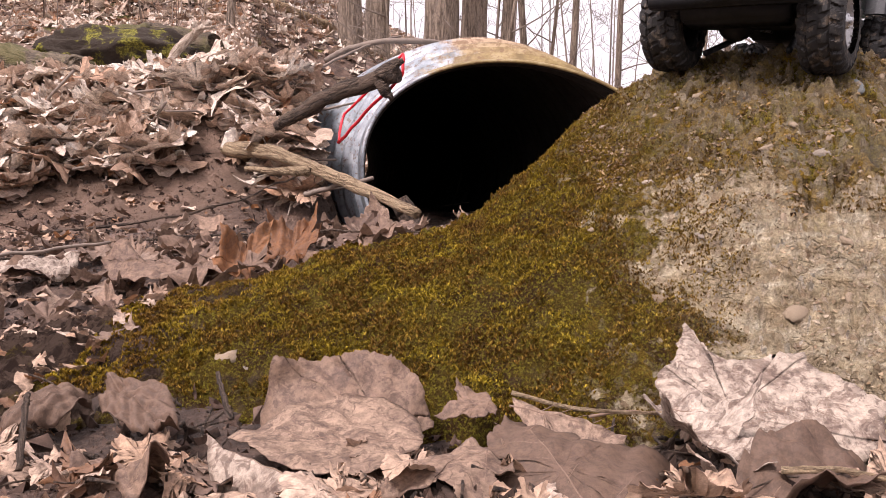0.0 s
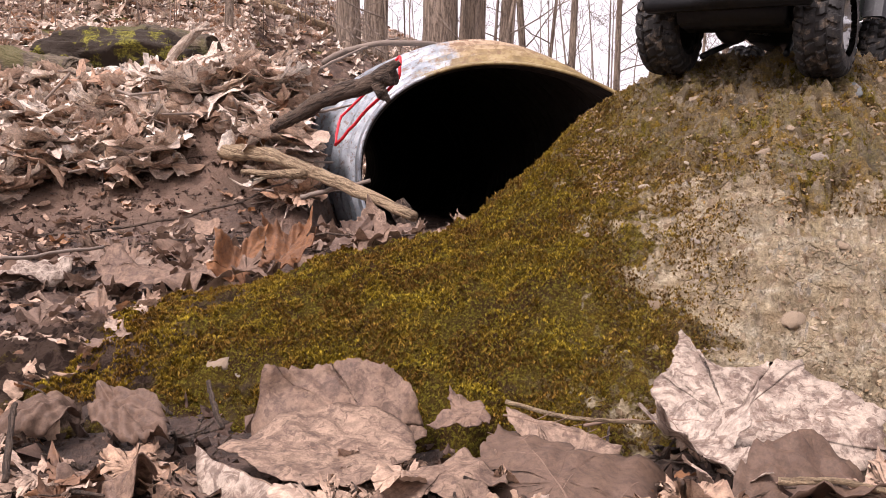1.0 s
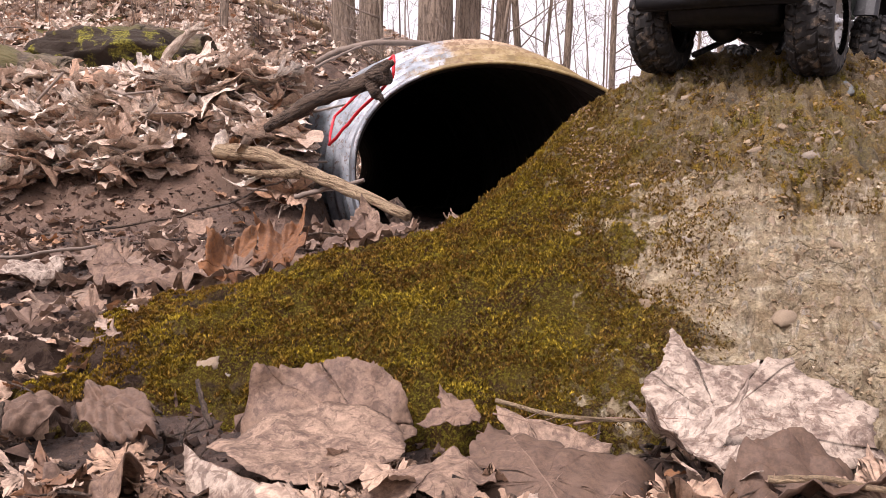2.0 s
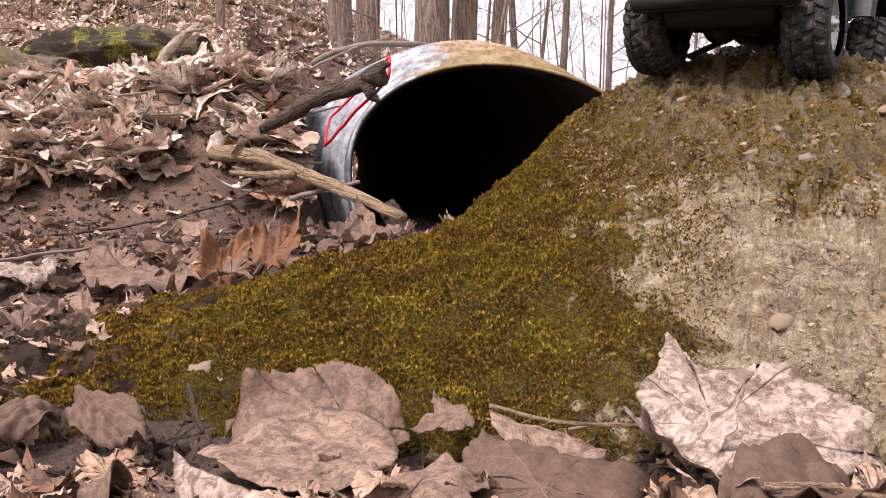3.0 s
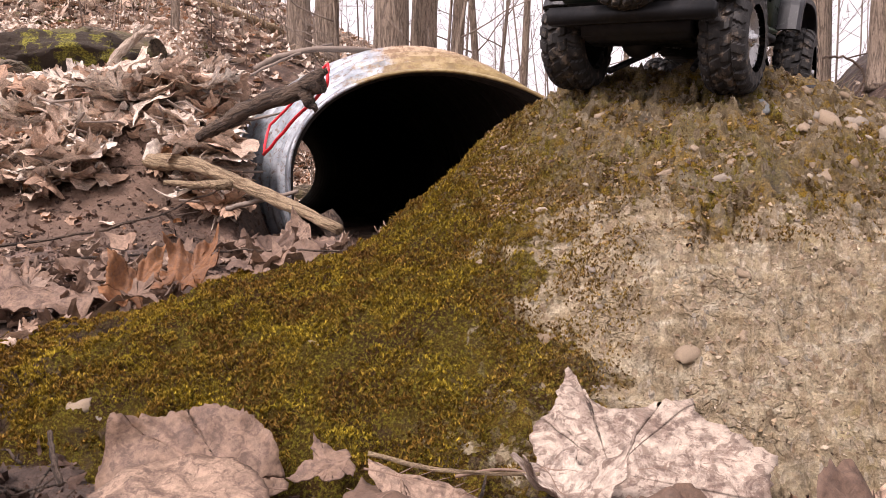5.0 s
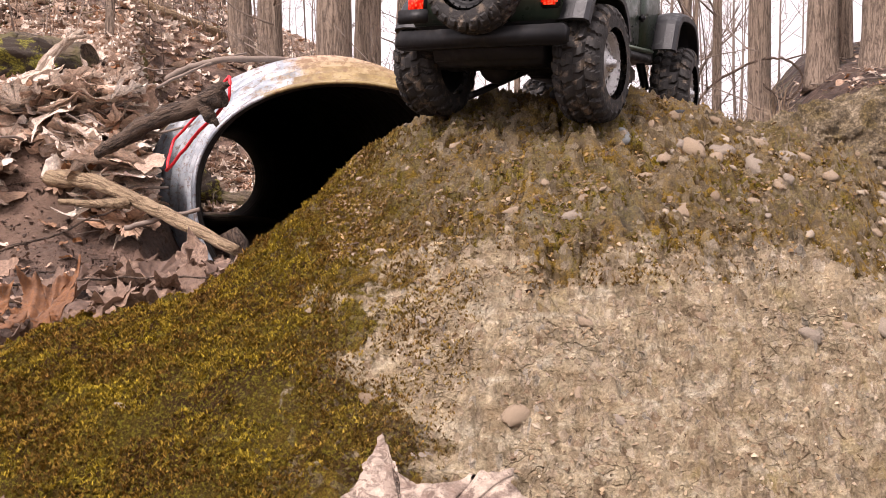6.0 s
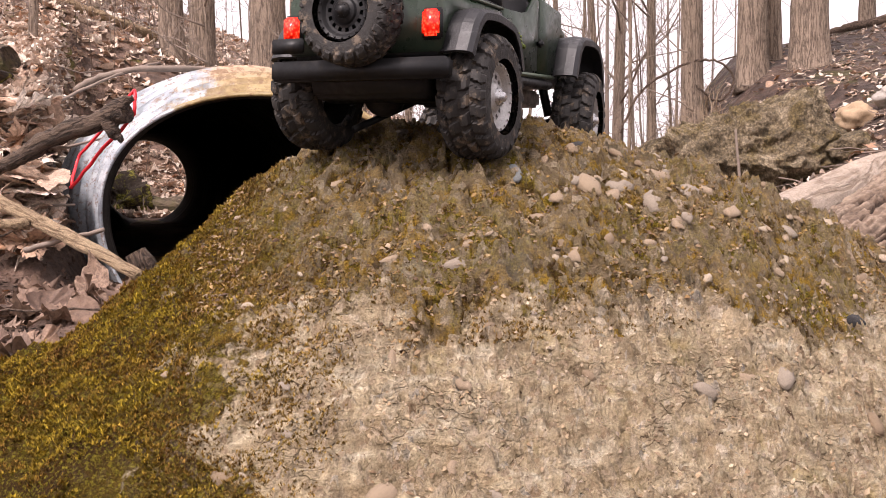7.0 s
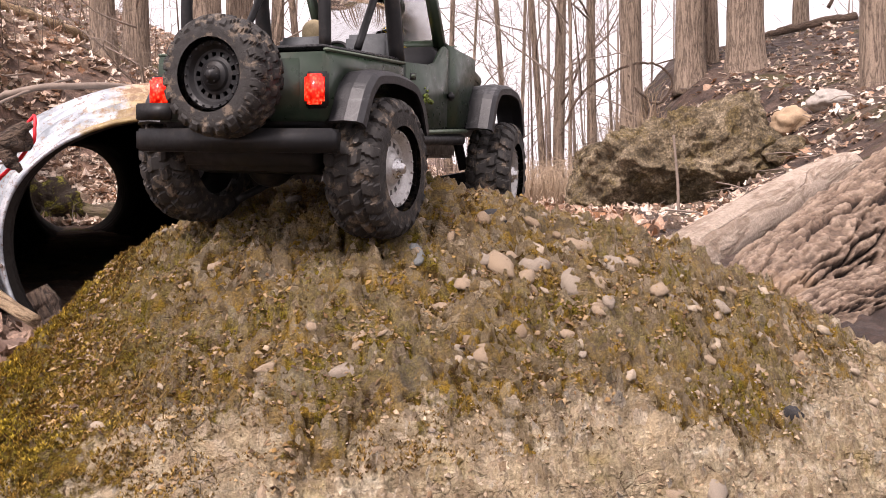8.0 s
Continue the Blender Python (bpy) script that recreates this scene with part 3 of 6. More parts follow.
def furrowed_log(name, points, r0, r1, mat, label, seed, depth=0.02, wide=34.0, along=520, around=200, squash=1.0):
    """A fallen trunk whose bark is broken into long plates by deep furrows and short cross cracks."""
    pts = bent(points, along)
    mid = sum(pts, Vector()) / len(pts)
    far, axes, side = [0.0], [], None
    for k, p in enumerate(pts):
        d = (pts[min(k + 1, along - 1)] - pts[max(k - 1, 0)]).normalized()
        side = (Vector((0, 0, -1)) if side is None else side)
        side = (side - d * side.dot(d)).normalized()
        axes.append((side.copy(), d.cross(side)))
        far.append(far[-1] + (p - pts[k - 1]).length if k else 0.0)
    u = np.array(far[1:])[:, None] * np.ones((1, around))
    a = np.linspace(0, 2 * math.pi, around, endpoint=False)[None] * np.ones((along, 1))
    base = np.linspace(r0, r1, along)[:, None] * (1 + 0.10 * fbm(u, a * 0.12, 5, 3, 0.5, seed))
    w = a * (r0 + r1) / 2
    bend = w + 0.03 * fbm(u, w, 7, 3, 0.5, seed + 1)
    long_ = np.abs(fbm(bend * wide, u * wide * 0.11, 1.0, 3, 0.5, seed + 2))
    cross = np.abs(fbm(bend * wide * 0.8, u * wide * 0.7, 1.0, 2, 0.5, seed + 3))
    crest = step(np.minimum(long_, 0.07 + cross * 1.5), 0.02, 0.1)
    flake = fbm(bend * wide * 3, u * wide * 0.9, 1.0, 4, 0.6, seed + 4)
    r = base + depth * (crest - 0.6) + depth * 0.4 * flake
    sd, ot = np.array([q[0] for q in axes])[:, None], np.array([q[1] for q in axes])[:, None]
    c = np.array(pts)[:, None] - np.array(mid)
    v = c + (sd * np.cos(a)[..., None] * squash + ot * np.sin(a)[..., None]) * r[..., None]
    i, j = np.meshgrid(np.arange(along - 1), np.arange(around), indexing="ij")
    f = np.stack([i * around + j, i * around + (j + 1) % around, (i + 1) * around + (j + 1) % around, (i + 1) * around + j], -1).reshape(-1, 4)
    ob = from_arrays(name, v.reshape(-1, 3), f, mat)
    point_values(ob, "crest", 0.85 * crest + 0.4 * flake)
    ob.matrix_basis = Matrix.Translation(mid)
    return tagged(ob, label, "log")


# ---------------- the culvert


# near-black inner wall: the unlit inside of the pipe put into its colour
INSIDE_SHADE = simple("pipe_inside_painted_dark", (0.022, 0.018, 0.015), 0.85, scale=20, vary=0.4)


def culvert():
    base = empty("culvert_pipe", pose(MOUTH[0], MOUTH[1], 0.19, 2.4, 0, math.degrees(math.atan2(-AXIS[0], AXIS[1]))), "weathered corrugated steel culvert pipe with an ochre mouth", "pipe")
    length, around = 6.1, 96
    ys = np.concatenate([np.arange(0, 1.6, 0.012), np.arange(1.6, length, 0.05)])

    def wall(radius, flip):
        v, f = [], []
        for y in ys:
            near = float(step(0.45 - y, 0, 0.45))
            high, tip = 0.35 - 0.075 * near, radians(8.8) * near
            for k in range(around):
                a = 2 * math.pi * k / around
                r = radius + 0.015 * math.cos(2 * math.pi * y / 0.068) * float(step(y, 0.05, 0.12))
                c, s = math.cos(a), math.sin(a)
                dent = 0.008 * math.sin(2.3 * a + 1) * near
                px, pz = c * (r + dent + 0.017 * near) * (1 + (0.34 * float(step(y, 0.12, 0.6)) * float(step(4.5 - y, 0, 2.5)) if c < 0 else 0)), s * (r + dent) * ((high + radius - 0.335) / 0.335 if s > 0 else 1)
                v.append((px * math.cos(tip) + pz * math.sin(tip), y + 0.05 * max(s, 0) * float(step(0.3 - y, 0, 0.3)) - 0.3 * px * near, pz * math.cos(tip) - px * math.sin(tip)))
        for j in range(len(ys) - 1):
            for k in range(around):
                q = (j * around + k, j * around + (k + 1) % around, (j + 1) * around + (k + 1) % around, (j + 1) * around + k)
                f.append(q[::-1] if flip else q)
        return v, f

    v, f = wall(0.335, False)
    v2, f2 = wall(0.331, True)
    n = len(v)
    faces = f + [tuple(i + n for i in q) for q in f2]
    last = (len(ys) - 1) * around
    faces += [(k, n + k, n + (k + 1) % around, (k + 1) % around) for k in range(around)]
    faces += [(last + k, last + (k + 1) % around, n + last + (k + 1) % around, n + last + k) for k in range(around)]
    shell = from_arrays("pipe_wall", v + v2, faces, PIPE)
    shell.parent = base
    shell.data.materials.append(INSIDE_SHADE)
    # inner faces take the painted shade, outer ones keep the steel
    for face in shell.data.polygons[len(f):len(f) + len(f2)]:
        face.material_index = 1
    bm = bmesh.new()
    rim = [(Vector(v[k % around]) + Vector(v2[k % around])) / 2 + Vector((0, -0.002, 0)) for k in range(around + 1)]
    tube(bm, rim, [0.0045] * len(rim), 6, caps=False)
    part("rolled_rim", bm, PIPE, base)
    return base


culvert()

# ---------------- the model off-roader, one tenth of full size
K = 0.96
PAINT = simple("dark_green_satin_paint", (0.016, 0.03, 0.018), 0.36, vary=0.2, scale=40, dust=0.07)
EDGE = simple("worn_green_edge", (0.075, 0.1, 0.07), 0.45, scale=60)
PLASTIC = simple("black_moulded_plastic", (0.009, 0.009, 0.01), 0.5, scale=50, dust=0.07)
DECK = simple("black_textured_deck", (0.016, 0.016, 0.018), 0.3, scale=120, relief=0.0012)
for m_ in (PLASTIC, DECK):
    m_.node_tree.nodes["Principled BSDF"].inputs["Specular IOR Level"].default_value = 0.28
RUBBER = simple("muddy_black_rubber", (0.016, 0.014, 0.013), 0.75, scale=55, relief=0.001, dust=0.75)
FLARE, n_, l_, b_ = material("scuffed_black_flare", 0.5)
v_ = coords(n_)
l_.new(mix(n_, l_, span(n_, l_, grain(n_, l_, v_, 38, 8, 0.75, 0.5), 0.58, 0.74), (0.01, 0.01, 0.012), (0.055, 0.055, 0.058)), b_.inputs["Base Color"])
bump(n_, l_, b_, grain(n_, l_, v_, 300, 4, 0.7), 0.3, 0.001)
SILVER = simple("satin_silver_wheel", (0.42, 0.41, 0.4), 0.42, 0.5, scale=90, dust=0.25)
STEEL = simple("bright_steel", (0.5, 0.5, 0.5), 0.3, 0.9, scale=90)
YELLOW = simple("yellow_sticker", (0.75, 0.52, 0.02), 0.5, scale=80)
LIME = simple("faded_lime_decal", (0.17, 0.23, 0.03), 0.6, vary=0.6, scale=160)
KHAKI = simple("khaki_figure_plastic", (0.3, 0.24, 0.14), 0.7, scale=80)
SEATGREY = simple("dark_grey_seat", (0.06, 0.065, 0.07), 0.7, scale=80)
CLEAR, n_, l_, b_ = material("clear_windscreen", 0.03)
b_.inputs["Transmission Weight"].default_value, b_.inputs["IOR"].default_value = 1.0, 1.45
RED, n_, l_, b_ = material("red_lamp_lens", 0.18)
b_.inputs["Base Color"].default_value = (0.75, 0.02, 0.012, 1)
l_.new(ramp(n_, l_, cells(n_, l_, coords(n_), 420), [(0.0, (1.0, 0.16, 0.07)), (0.55, (0.5, 0.01, 0.0)), (0.8, (0.2, 0.0, 0.0))]), b_.inputs["Emission Color"])
b_.inputs["Emission Strength"].default_value = 0.75


def scaled(bm):
    bmesh.ops.scale(bm, vec=(K, K, K), verts=bm.verts)
    return bm


def slab(profile, y0, y1, bevel=0.0015, taper_y=None):
    """A side outline (x, z) drawn out from y0 to y1, with rounded edges."""
    bm = bmesh.new()
    a = [bm.verts.new((x, y0, z)) for x, z in profile]
    b = [bm.verts.new((x, y1, z)) for x, z in profile]
    bm.faces.new(a)
    bm.faces.new(b[::-1])
    for i in range(len(a)):
        j = (i + 1) % len(a)
        bm.faces.new((a[j], a[i], b[i], b[j]))
    if taper_y:
        for v in bm.verts:
            v.co.y *= taper_y(v.co.x, v.co.z)
    bmesh.ops.recalc_face_normals(bm, faces=bm.faces)
    if bevel:
        bmesh.ops.bevel(bm, geom=[e for e in bm.edges if len(e.link_faces) == 2 and e.calc_face_angle(0) > 0.5], offset=bevel, segments=2, affect="EDGES", clamp_overlap=True)
    return bm


def block(x0, x1, y0, y1, z0, z1, bevel=0.0015):
    return slab([(x0, z0), (x1, z0), (x1, z1), (x0, z1)], y0, y1, bevel)


def bars(lines, r, sides=10):
    bm = bmesh.new()
    for pts in lines:
        p = bent(pts, max(6, 5 * len(pts)))
        tube(bm, p, [r] * len(p), sides)
    return bm


def lathe(profile, seg=48):
    """Rings about the y axis from (radius, y) pairs."""
    bm = bmesh.new()
    rings = [[bm.verts.new((r * math.cos(a), y, r * math.sin(a))) for a in (2 * math.pi * s / seg for s in range(seg))] for r, y in profile]
    for a, b in zip(rings, rings[1:]):
        for s in range(seg):
            bm.faces.new((a[s], b[s], b[(s + 1) % seg], a[(s + 1) % seg]))
    return bm


def tyre_mesh(r, half):
    """A knobbly tyre in one skin: staggered tread blocks raised from the carcass, small side lugs at the shoulder."""
    bm, count, per = bmesh.new(), 22, 10
    seg, across = count * per, 41
    rings = []
    for k in range(across):
        phi = math.pi / 2 * (2 * k / (across - 1) - 1)
        y = math.copysign(abs(math.sin(phi)) ** 0.62, phi)
        rr = 0.6 + 0.345 * max(math.cos(phi), 0.0) ** 0.42
        row = min(int((y + 1) * 2), 3)
        within_row = (y + 1) * 2 - row
        ring = []
        for q in range(seg):
            cell = (q / per + (0.5 if row % 2 else 0.0) + 0.35 * (within_row - 0.5) * (1 if row in (0, 3) else -1)) % 1.0
            edge = 0.16 if row in (1, 2) else 0.04
            block = cell < 0.66 and edge < within_row < 1 - edge
            lug = (0.055 if block else 0.0) if rr > 0.86 else (0.02 if cell < 0.5 and rr > 0.79 else 0.0)
            a, out = 2 * math.pi * q / seg, r * (rr + lug)
            ring.append(bm.verts.new((out * math.cos(a), half * y * (1.05 if 0 < lug < 0.05 else 1.0), out * math.sin(a))))
        rings.append(ring)
    for a, b in zip(rings, rings[1:]):
        for q in range(seg):
            bm.faces.new((a[q], b[q], b[(q + 1) % seg], a[(q + 1) % seg]))
    return bm


def rim_mesh(r, face, out):
    """A steel wheel with a ring of round-cornered holes; out is the outer side's sign."""
    bm, seg = bmesh.new(), 56
    radii = [0.2 * r, 0.3 * r, 0.42 * r, 0.48 * r, 0.58 * r, 0.72 * r, 0.80 * r, 0.9 * r, 1.0 * r, 1.04 * r]
    depth = [0.0, 0.0, -0.002, -0.004, -0.005, -0.005, -0.0045, -0.001, 0.001, -0.002]
    grid = [[bm.verts.new((q * math.cos(a), out * (face + d), q * math.sin(a))) for a in (2 * math.pi * s / seg for s in range(seg))] for q, d in zip(radii, depth)]
    for i in range(len(radii) - 1):
        for s in range(seg):
            if i == 4 and s % 4 in (0, 1):
                continue
            bm.faces.new((grid[i][s], grid[i][(s + 1) % seg], grid[i + 1][(s + 1) % seg], grid[i + 1][s]))
    geo = bmesh.ops.extrude_face_region(bm, geom=bm.faces[:])
    bmesh.ops.translate(bm, vec=(0, -out * 0.003, 0), verts=[v for v in geo["geom"] if isinstance(v, bmesh.types.BMVert)])
    # bead bolts round the edge
    for k in range(20):
        a = 2 * math.pi * k / 20
        bmesh.ops.create_uvsphere(bm, u_segments=6, v_segments=4, radius=0.04 * r, matrix=Matrix.Translation((0.95 * r * math.cos(a), out * (face + 0.001), 0.95 * r * math.sin(a))))
    bmesh.ops.recalc_face_normals(bm, faces=bm.faces)
    return bm


def wheel(car, x, y, z, out, rim_mat, turn=0.0, name="wheel", spin=0.0):
    hub = new(name)
    hub.parent = car
    hub.empty_display_size = 0.01
    hub.matrix_basis = Matrix.Translation((x * K, y * K, z * K)) @ Matrix.Rotation(radians(turn), 4, "Z") @ Matrix.Rotation(radians(spin), 4, "Y")
    R, H = 0.051, 0.021
    part("tyre", scaled(tyre_mesh(R, H)), RUBBER, hub, smooth=False)
    part("rim", scaled(rim_mesh(0.0272, H * 0.72, out)), rim_mat, hub, smooth=False)
    part("barrel", scaled(lathe([(0.0285, -H * 0.72), (0.024, -H * 0.4), (0.0225, 0), (0.024, H * 0.4), (0.0285, H * 0.72)], 32)), PLASTIC, hub)
    bm = lathe([(0.0002, out * (H * 0.72 + 0.006)), (0.0035, out * (H * 0.72 + 0.006)), (0.0045, out * (H * 0.72 + 0.003)), (0.0075, out * (H * 0.72 + 0.002)), (0.0078, out * (H * 0.72 - 0.003))], 18)
    for k in range(6):
        a = math.pi * k / 3
        bmesh.ops.create_uvsphere(bm, u_segments=6, v_segments=4, radius=0.0011, matrix=Matrix.Translation((0.0062 * math.cos(a), out * (H * 0.72 + 0.002), 0.0062 * math.sin(a))))
    part("hub_cap", scaled(bm), STEEL if rim_mat == SILVER else PLASTIC, hub)
    return hub


def flare(x0, xc, x1, z, side, drop):
    """A black arch of moulding round a wheel opening: a flat top with sloping ends."""
    path = [(x0, z - drop), (x0 + 0.012, z - 0.012), (x0 + 0.026, z), (xc, z + 0.003), (x1 - 0.026, z), (x1 - 0.010, z - 0.014), (x1, z - drop)]
    corner = [Vector((a, 0, b)) for a, b in path]
    p = []
    for k in range(26):
        s = k / 25 * (len(corner) - 1)
        i = min(int(s), len(corner) - 2)
        p.append(corner[i].lerp(corner[i + 1], s - i))
    p = [p[0], *[(a + b * 2 + c) / 4 for a, b, c in zip(p, p[1:], p[2:])], p[-1]]
    bm, rows = bmesh.new(), []
    for k, q in enumerate(p):
        d = (p[min(k + 1, 25)] - p[max(k - 1, 0)]).normalized()
        nrm = Vector((-d.z, 0, d.x))
        rows.append([bm.verts.new(q + nrm * h + Vector((0, side * w, 0))) for w, h in ((0.064, 0.0), (0.08, 0.0015), (0.089, 0.0), (0.0925, -0.003), (0.0925, -0.0085), (0.0905, -0.0085), (0.0895, -0.004), (0.08, -0.0015), (0.064, -0.003))])
    for a, b in zip(rows, rows[1:]):
        for s in range(9):
            bm.faces.new((a[s], a[(s + 1) % 9], b[(s + 1) % 9], b[s]))
    bm.faces.new(rows[0])
    bm.faces.new(rows[-1][::-1])
    bmesh.ops.recalc_face_normals(bm, faces=bm.faces)
    return bm


def off_roader(m):
    car = empty("model_off_roader", m, "dark green model off-roader with black roll cage standing on the rock", "model car")
    W = 0.068
    # tub and bonnet
    tub = part("body", scaled(slab([(-0.076, 0.022), (-0.05, 0.022), (-0.046, 0.038), (-0.028, 0.052), (0.028, 0.052), (0.046, 0.038), (0.052, 0.024), (0.052, 0.074), (-0.076, 0.068)], -W, W)), PAINT, car)
    part("floor_pan", scaled(block(0.05, 0.2, -W + 0.003, W - 0.003, 0.02, 0.028)), PLASTIC, car)
    for sgn in (-1, 1):
        y0, y1 = sorted((sgn * W, sgn * (W - 0.005)))
        door = part("door", scaled(slab([(0.0535, 0.0245), (0.146, 0.0305), (0.146, 0.1), (0.137, 0.101), (0.128, 0.094), (0.118, 0.0845), (0.105, 0.081), (0.0535, 0.077)], y0, y1)), PAINT, car)
        part("handle_recess", scaled(slab([(0.062, 0.063), (0.075, 0.0645), (0.075, 0.0715), (0.062, 0.07)], *sorted((sgn * (W + 0.0006), sgn * (W - 0.001))), 0.0008)), PLASTIC, door, "dark pocket round the door handle")
        part("handle", scaled(slab([(0.0635, 0.0655), (0.0715, 0.0665), (0.0715, 0.0695), (0.0635, 0.0685)], *sorted((sgn * (W + 0.0016), sgn * W)), 0.0006)), EDGE, door)
        bm = bmesh.new()
        rng = random.Random(4)
        for _ in range(16):
            cx, cz = 0.097 + rng.gauss(0, 0.006), 0.0535 + rng.gauss(0, 0.004)
            bmesh.ops.create_cone(bm, cap_ends=True, segments=8, radius1=rng.uniform(0.0012, 0.0035), radius2=0.0008, depth=0.0005, matrix=Matrix.Translation((cx, sgn * (W + 0.0004), cz)) @ Matrix.Rotation(math.pi / 2 * sgn, 4, "X") @ Matrix.Diagonal((1.6, 0.7, 1, 1)))
        part("decal", scaled(bm), LIME, door, "worn lime green splash decal")
        part("mirror_stub", scaled(block(0.141, 0.149, *sorted((sgn * W, sgn * (W + 0.006))), 0.0545, 0.062, 0.002)), PLASTIC, car)
        part("sill", scaled(slab([(0.055, 0.0195), (0.195, 0.029), (0.195, 0.033), (0.055, 0.0235)], *sorted((sgn * (W + 0.0016), sgn * (W - 0.004))), 0.001)), EDGE, car, "lighter rubbed sill edge")
        part("cowl_side", scaled(slab([(0.1475, 0.0308), (0.2, 0.0335), (0.2, 0.0575), (0.215, 0.078), (0.215, 0.0995), (0.1475, 0.1035)], y0, y1)), PAINT, car)
        part("body_seam", scaled(slab([(-0.074, 0.0682), (0.0525, 0.0745), (0.0525, 0.0768), (-0.074, 0.0705)], *sorted((sgn * (W + 0.0012), sgn * (W - 0.003))), 0.0006)), EDGE, car)
    hood = slab([(0.15, 0.092), (0.285, 0.08), (0.289, 0.086), (0.286, 0.0925), (0.25, 0.1), (0.2, 0.1055), (0.15, 0.108)], -W + 0.001, W - 0.001, 0.003, lambda x, z: 1 - 0.28 * max(0, (x - 0.16) / 0.13) - (0.06 if z > 0.095 else 0))
    bonnet = part("bonnet", scaled(hood), PAINT, car)
    part("bonnet_seam", scaled(slab([(0.1845, 0.1068), (0.186, 0.1068), (0.186, 0.1078), (0.1845, 0.1078)], -0.06, 0.06, 0)), EDGE, bonnet)
    part("engine_bay", scaled(block(0.155, 0.285, -0.042, 0.042, 0.03, 0.086)), PLASTIC, car)
    part("grille", scaled(block(0.284, 0.291, -0.047, 0.047, 0.036, 0.088, 0.003)), PAINT, car)
    for k in range(7):
        y = (k - 3) * 0.0072
        part("grille_slot", scaled(block(0.2895, 0.2925, y - 0.0022, y + 0.0022, 0.05, 0.08, 0.0008)), PLASTIC, car)
    for sgn in (-1, 1):
        lamp_ = lathe([(0.0002, 0.0), (0.006, 0.0012), (0.009, 0.0), (0.0095, -0.004)], 20)
        bmesh.ops.rotate(lamp_, matrix=Matrix.Rotation(-math.pi / 2, 3, "Z"), verts=lamp_.verts)
        bmesh.ops.translate(lamp_, vec=(0.2925, sgn * 0.036, 0.066), verts=lamp_.verts)
        part("headlight", scaled(lamp_), STEEL, car)
        part("front_flare", scaled(flare(0.192, 0.252, 0.302, 0.075, sgn, 0.042)), FLARE, car, "scuffed black wheel arch flare", False)
        part("rear_flare", scaled(flare(-0.07, -0.014, 0.05, 0.058, sgn, 0.036)), FLARE, car, "scuffed black wheel arch flare", False)
        part("inner_arch", scaled(block(-0.05, 0.05, *sorted((sgn * 0.03, sgn * 0.066)), 0.05, 0.0535)), PLASTIC, car)
    part("front_bumper", scaled(block(0.296, 0.309, -0.075, 0.075, 0.032, 0.045, 0.003)), PLASTIC, car)
    part("rear_bumper", scaled(slab([(-0.087, 0.0005), (-0.072, 0.0005), (-0.07, 0.0165), (-0.087, 0.0165)], -0.079, 0.079, 0.002)), PLASTIC, car)
    part("tow_plate", scaled(block(-0.09, -0.0865, 0.046, 0.076, 0.022, 0.034, 0.001)), PLASTIC, car)
    part("tailgate_seam", scaled(block(-0.0772, -0.0755, -0.049, 0.049, 0.026, 0.064, 0.0008)), PAINT, car)
    # deck behind the seats
    part("deck_cover", scaled(slab([(-0.071, 0.0705), (0.05, 0.077), (0.05, 0.08), (-0.071, 0.0735)], -W + 0.004, W - 0.004, 0.001)), DECK, car, "black grained deck cover")
    # cage
    r = 0.0042
    part("rear_hoop", scaled(bars([[(-0.056, -0.057, 0.072), (-0.057, -0.056, 0.118), (-0.05, -0.05, 0.129), (-0.05, 0, 0.131), (-0.05, 0.05, 0.129), (-0.057, 0.056, 0.118), (-0.056, 0.057, 0.072)]], 0.0043)), PLASTIC, car)
    part("main_hoop", scaled(bars([[(0.056, -0.06, 0.075), (0.042, -0.058, 0.14), (0.042, -0.048, 0.15), (0.042, 0, 0.152), (0.042, 0.048, 0.15), (0.042, 0.058, 0.14), (0.056, 0.06, 0.075)]], 0.0062)), PLASTIC, car)
    for sgn in (-1, 1):
        part("roof_rail", scaled(slab([(-0.052, 0.1245), (0.04, 0.1455), (0.112, 0.1585), (0.112, 0.166), (0.04, 0.1535), (-0.052, 0.132)], *sorted((sgn * 0.057, sgn * 0.044)), 0.002)), PLASTIC, car)
        part("screen_pillar", scaled(slab([(0.146, 0.1), (0.156, 0.103), (0.12, 0.166), (0.11, 0.164)], *sorted((sgn * 0.062, sgn * 0.053)), 0.0015)), PAINT, car)
        part("cage_brace", scaled(bars([[(0.043, sgn * 0.052, 0.145), (0.0, sgn * 0.053, 0.08)]], 0.003)), PLASTIC, car)
    part("screen_header", scaled(slab([(0.107, 0.158), (0.119, 0.161), (0.118, 0.168), (0.106, 0.166)], -0.06, 0.06, 0.002)), PLASTIC, car)
    part("screen_sill", scaled(block(0.146, 0.156, -0.06, 0.06, 0.099, 0.108, 0.0015)), PAINT, car)
    glass = part("windscreen", scaled(slab([(0.1495, 0.107), (0.1505, 0.107), (0.1155, 0.162), (0.1145, 0.162)], -0.053, 0.053, 0)), CLEAR, car)
    glass.visible_shadow = False
    # cabin
    part("dashboard", scaled(block(0.128, 0.147, -0.06, 0.06, 0.066, 0.1, 0.003)), PLASTIC, car)
    part("dash_label", scaled(block(0.1275, 0.146, -0.03, 0.0, 0.1004, 0.1014, 0)), YELLOW, car, "yellow sticker")
    for sgn in (-1, 1):
        seat = part("seat", scaled(slab([(0.062, 0.03), (0.112, 0.034), (0.112, 0.05), (0.076, 0.048), (0.066, 0.102), (0.056, 0.1)], *sorted((sgn * 0.012, sgn * 0.05)), 0.003)), SEATGREY, car)
    ring = bmesh.new()
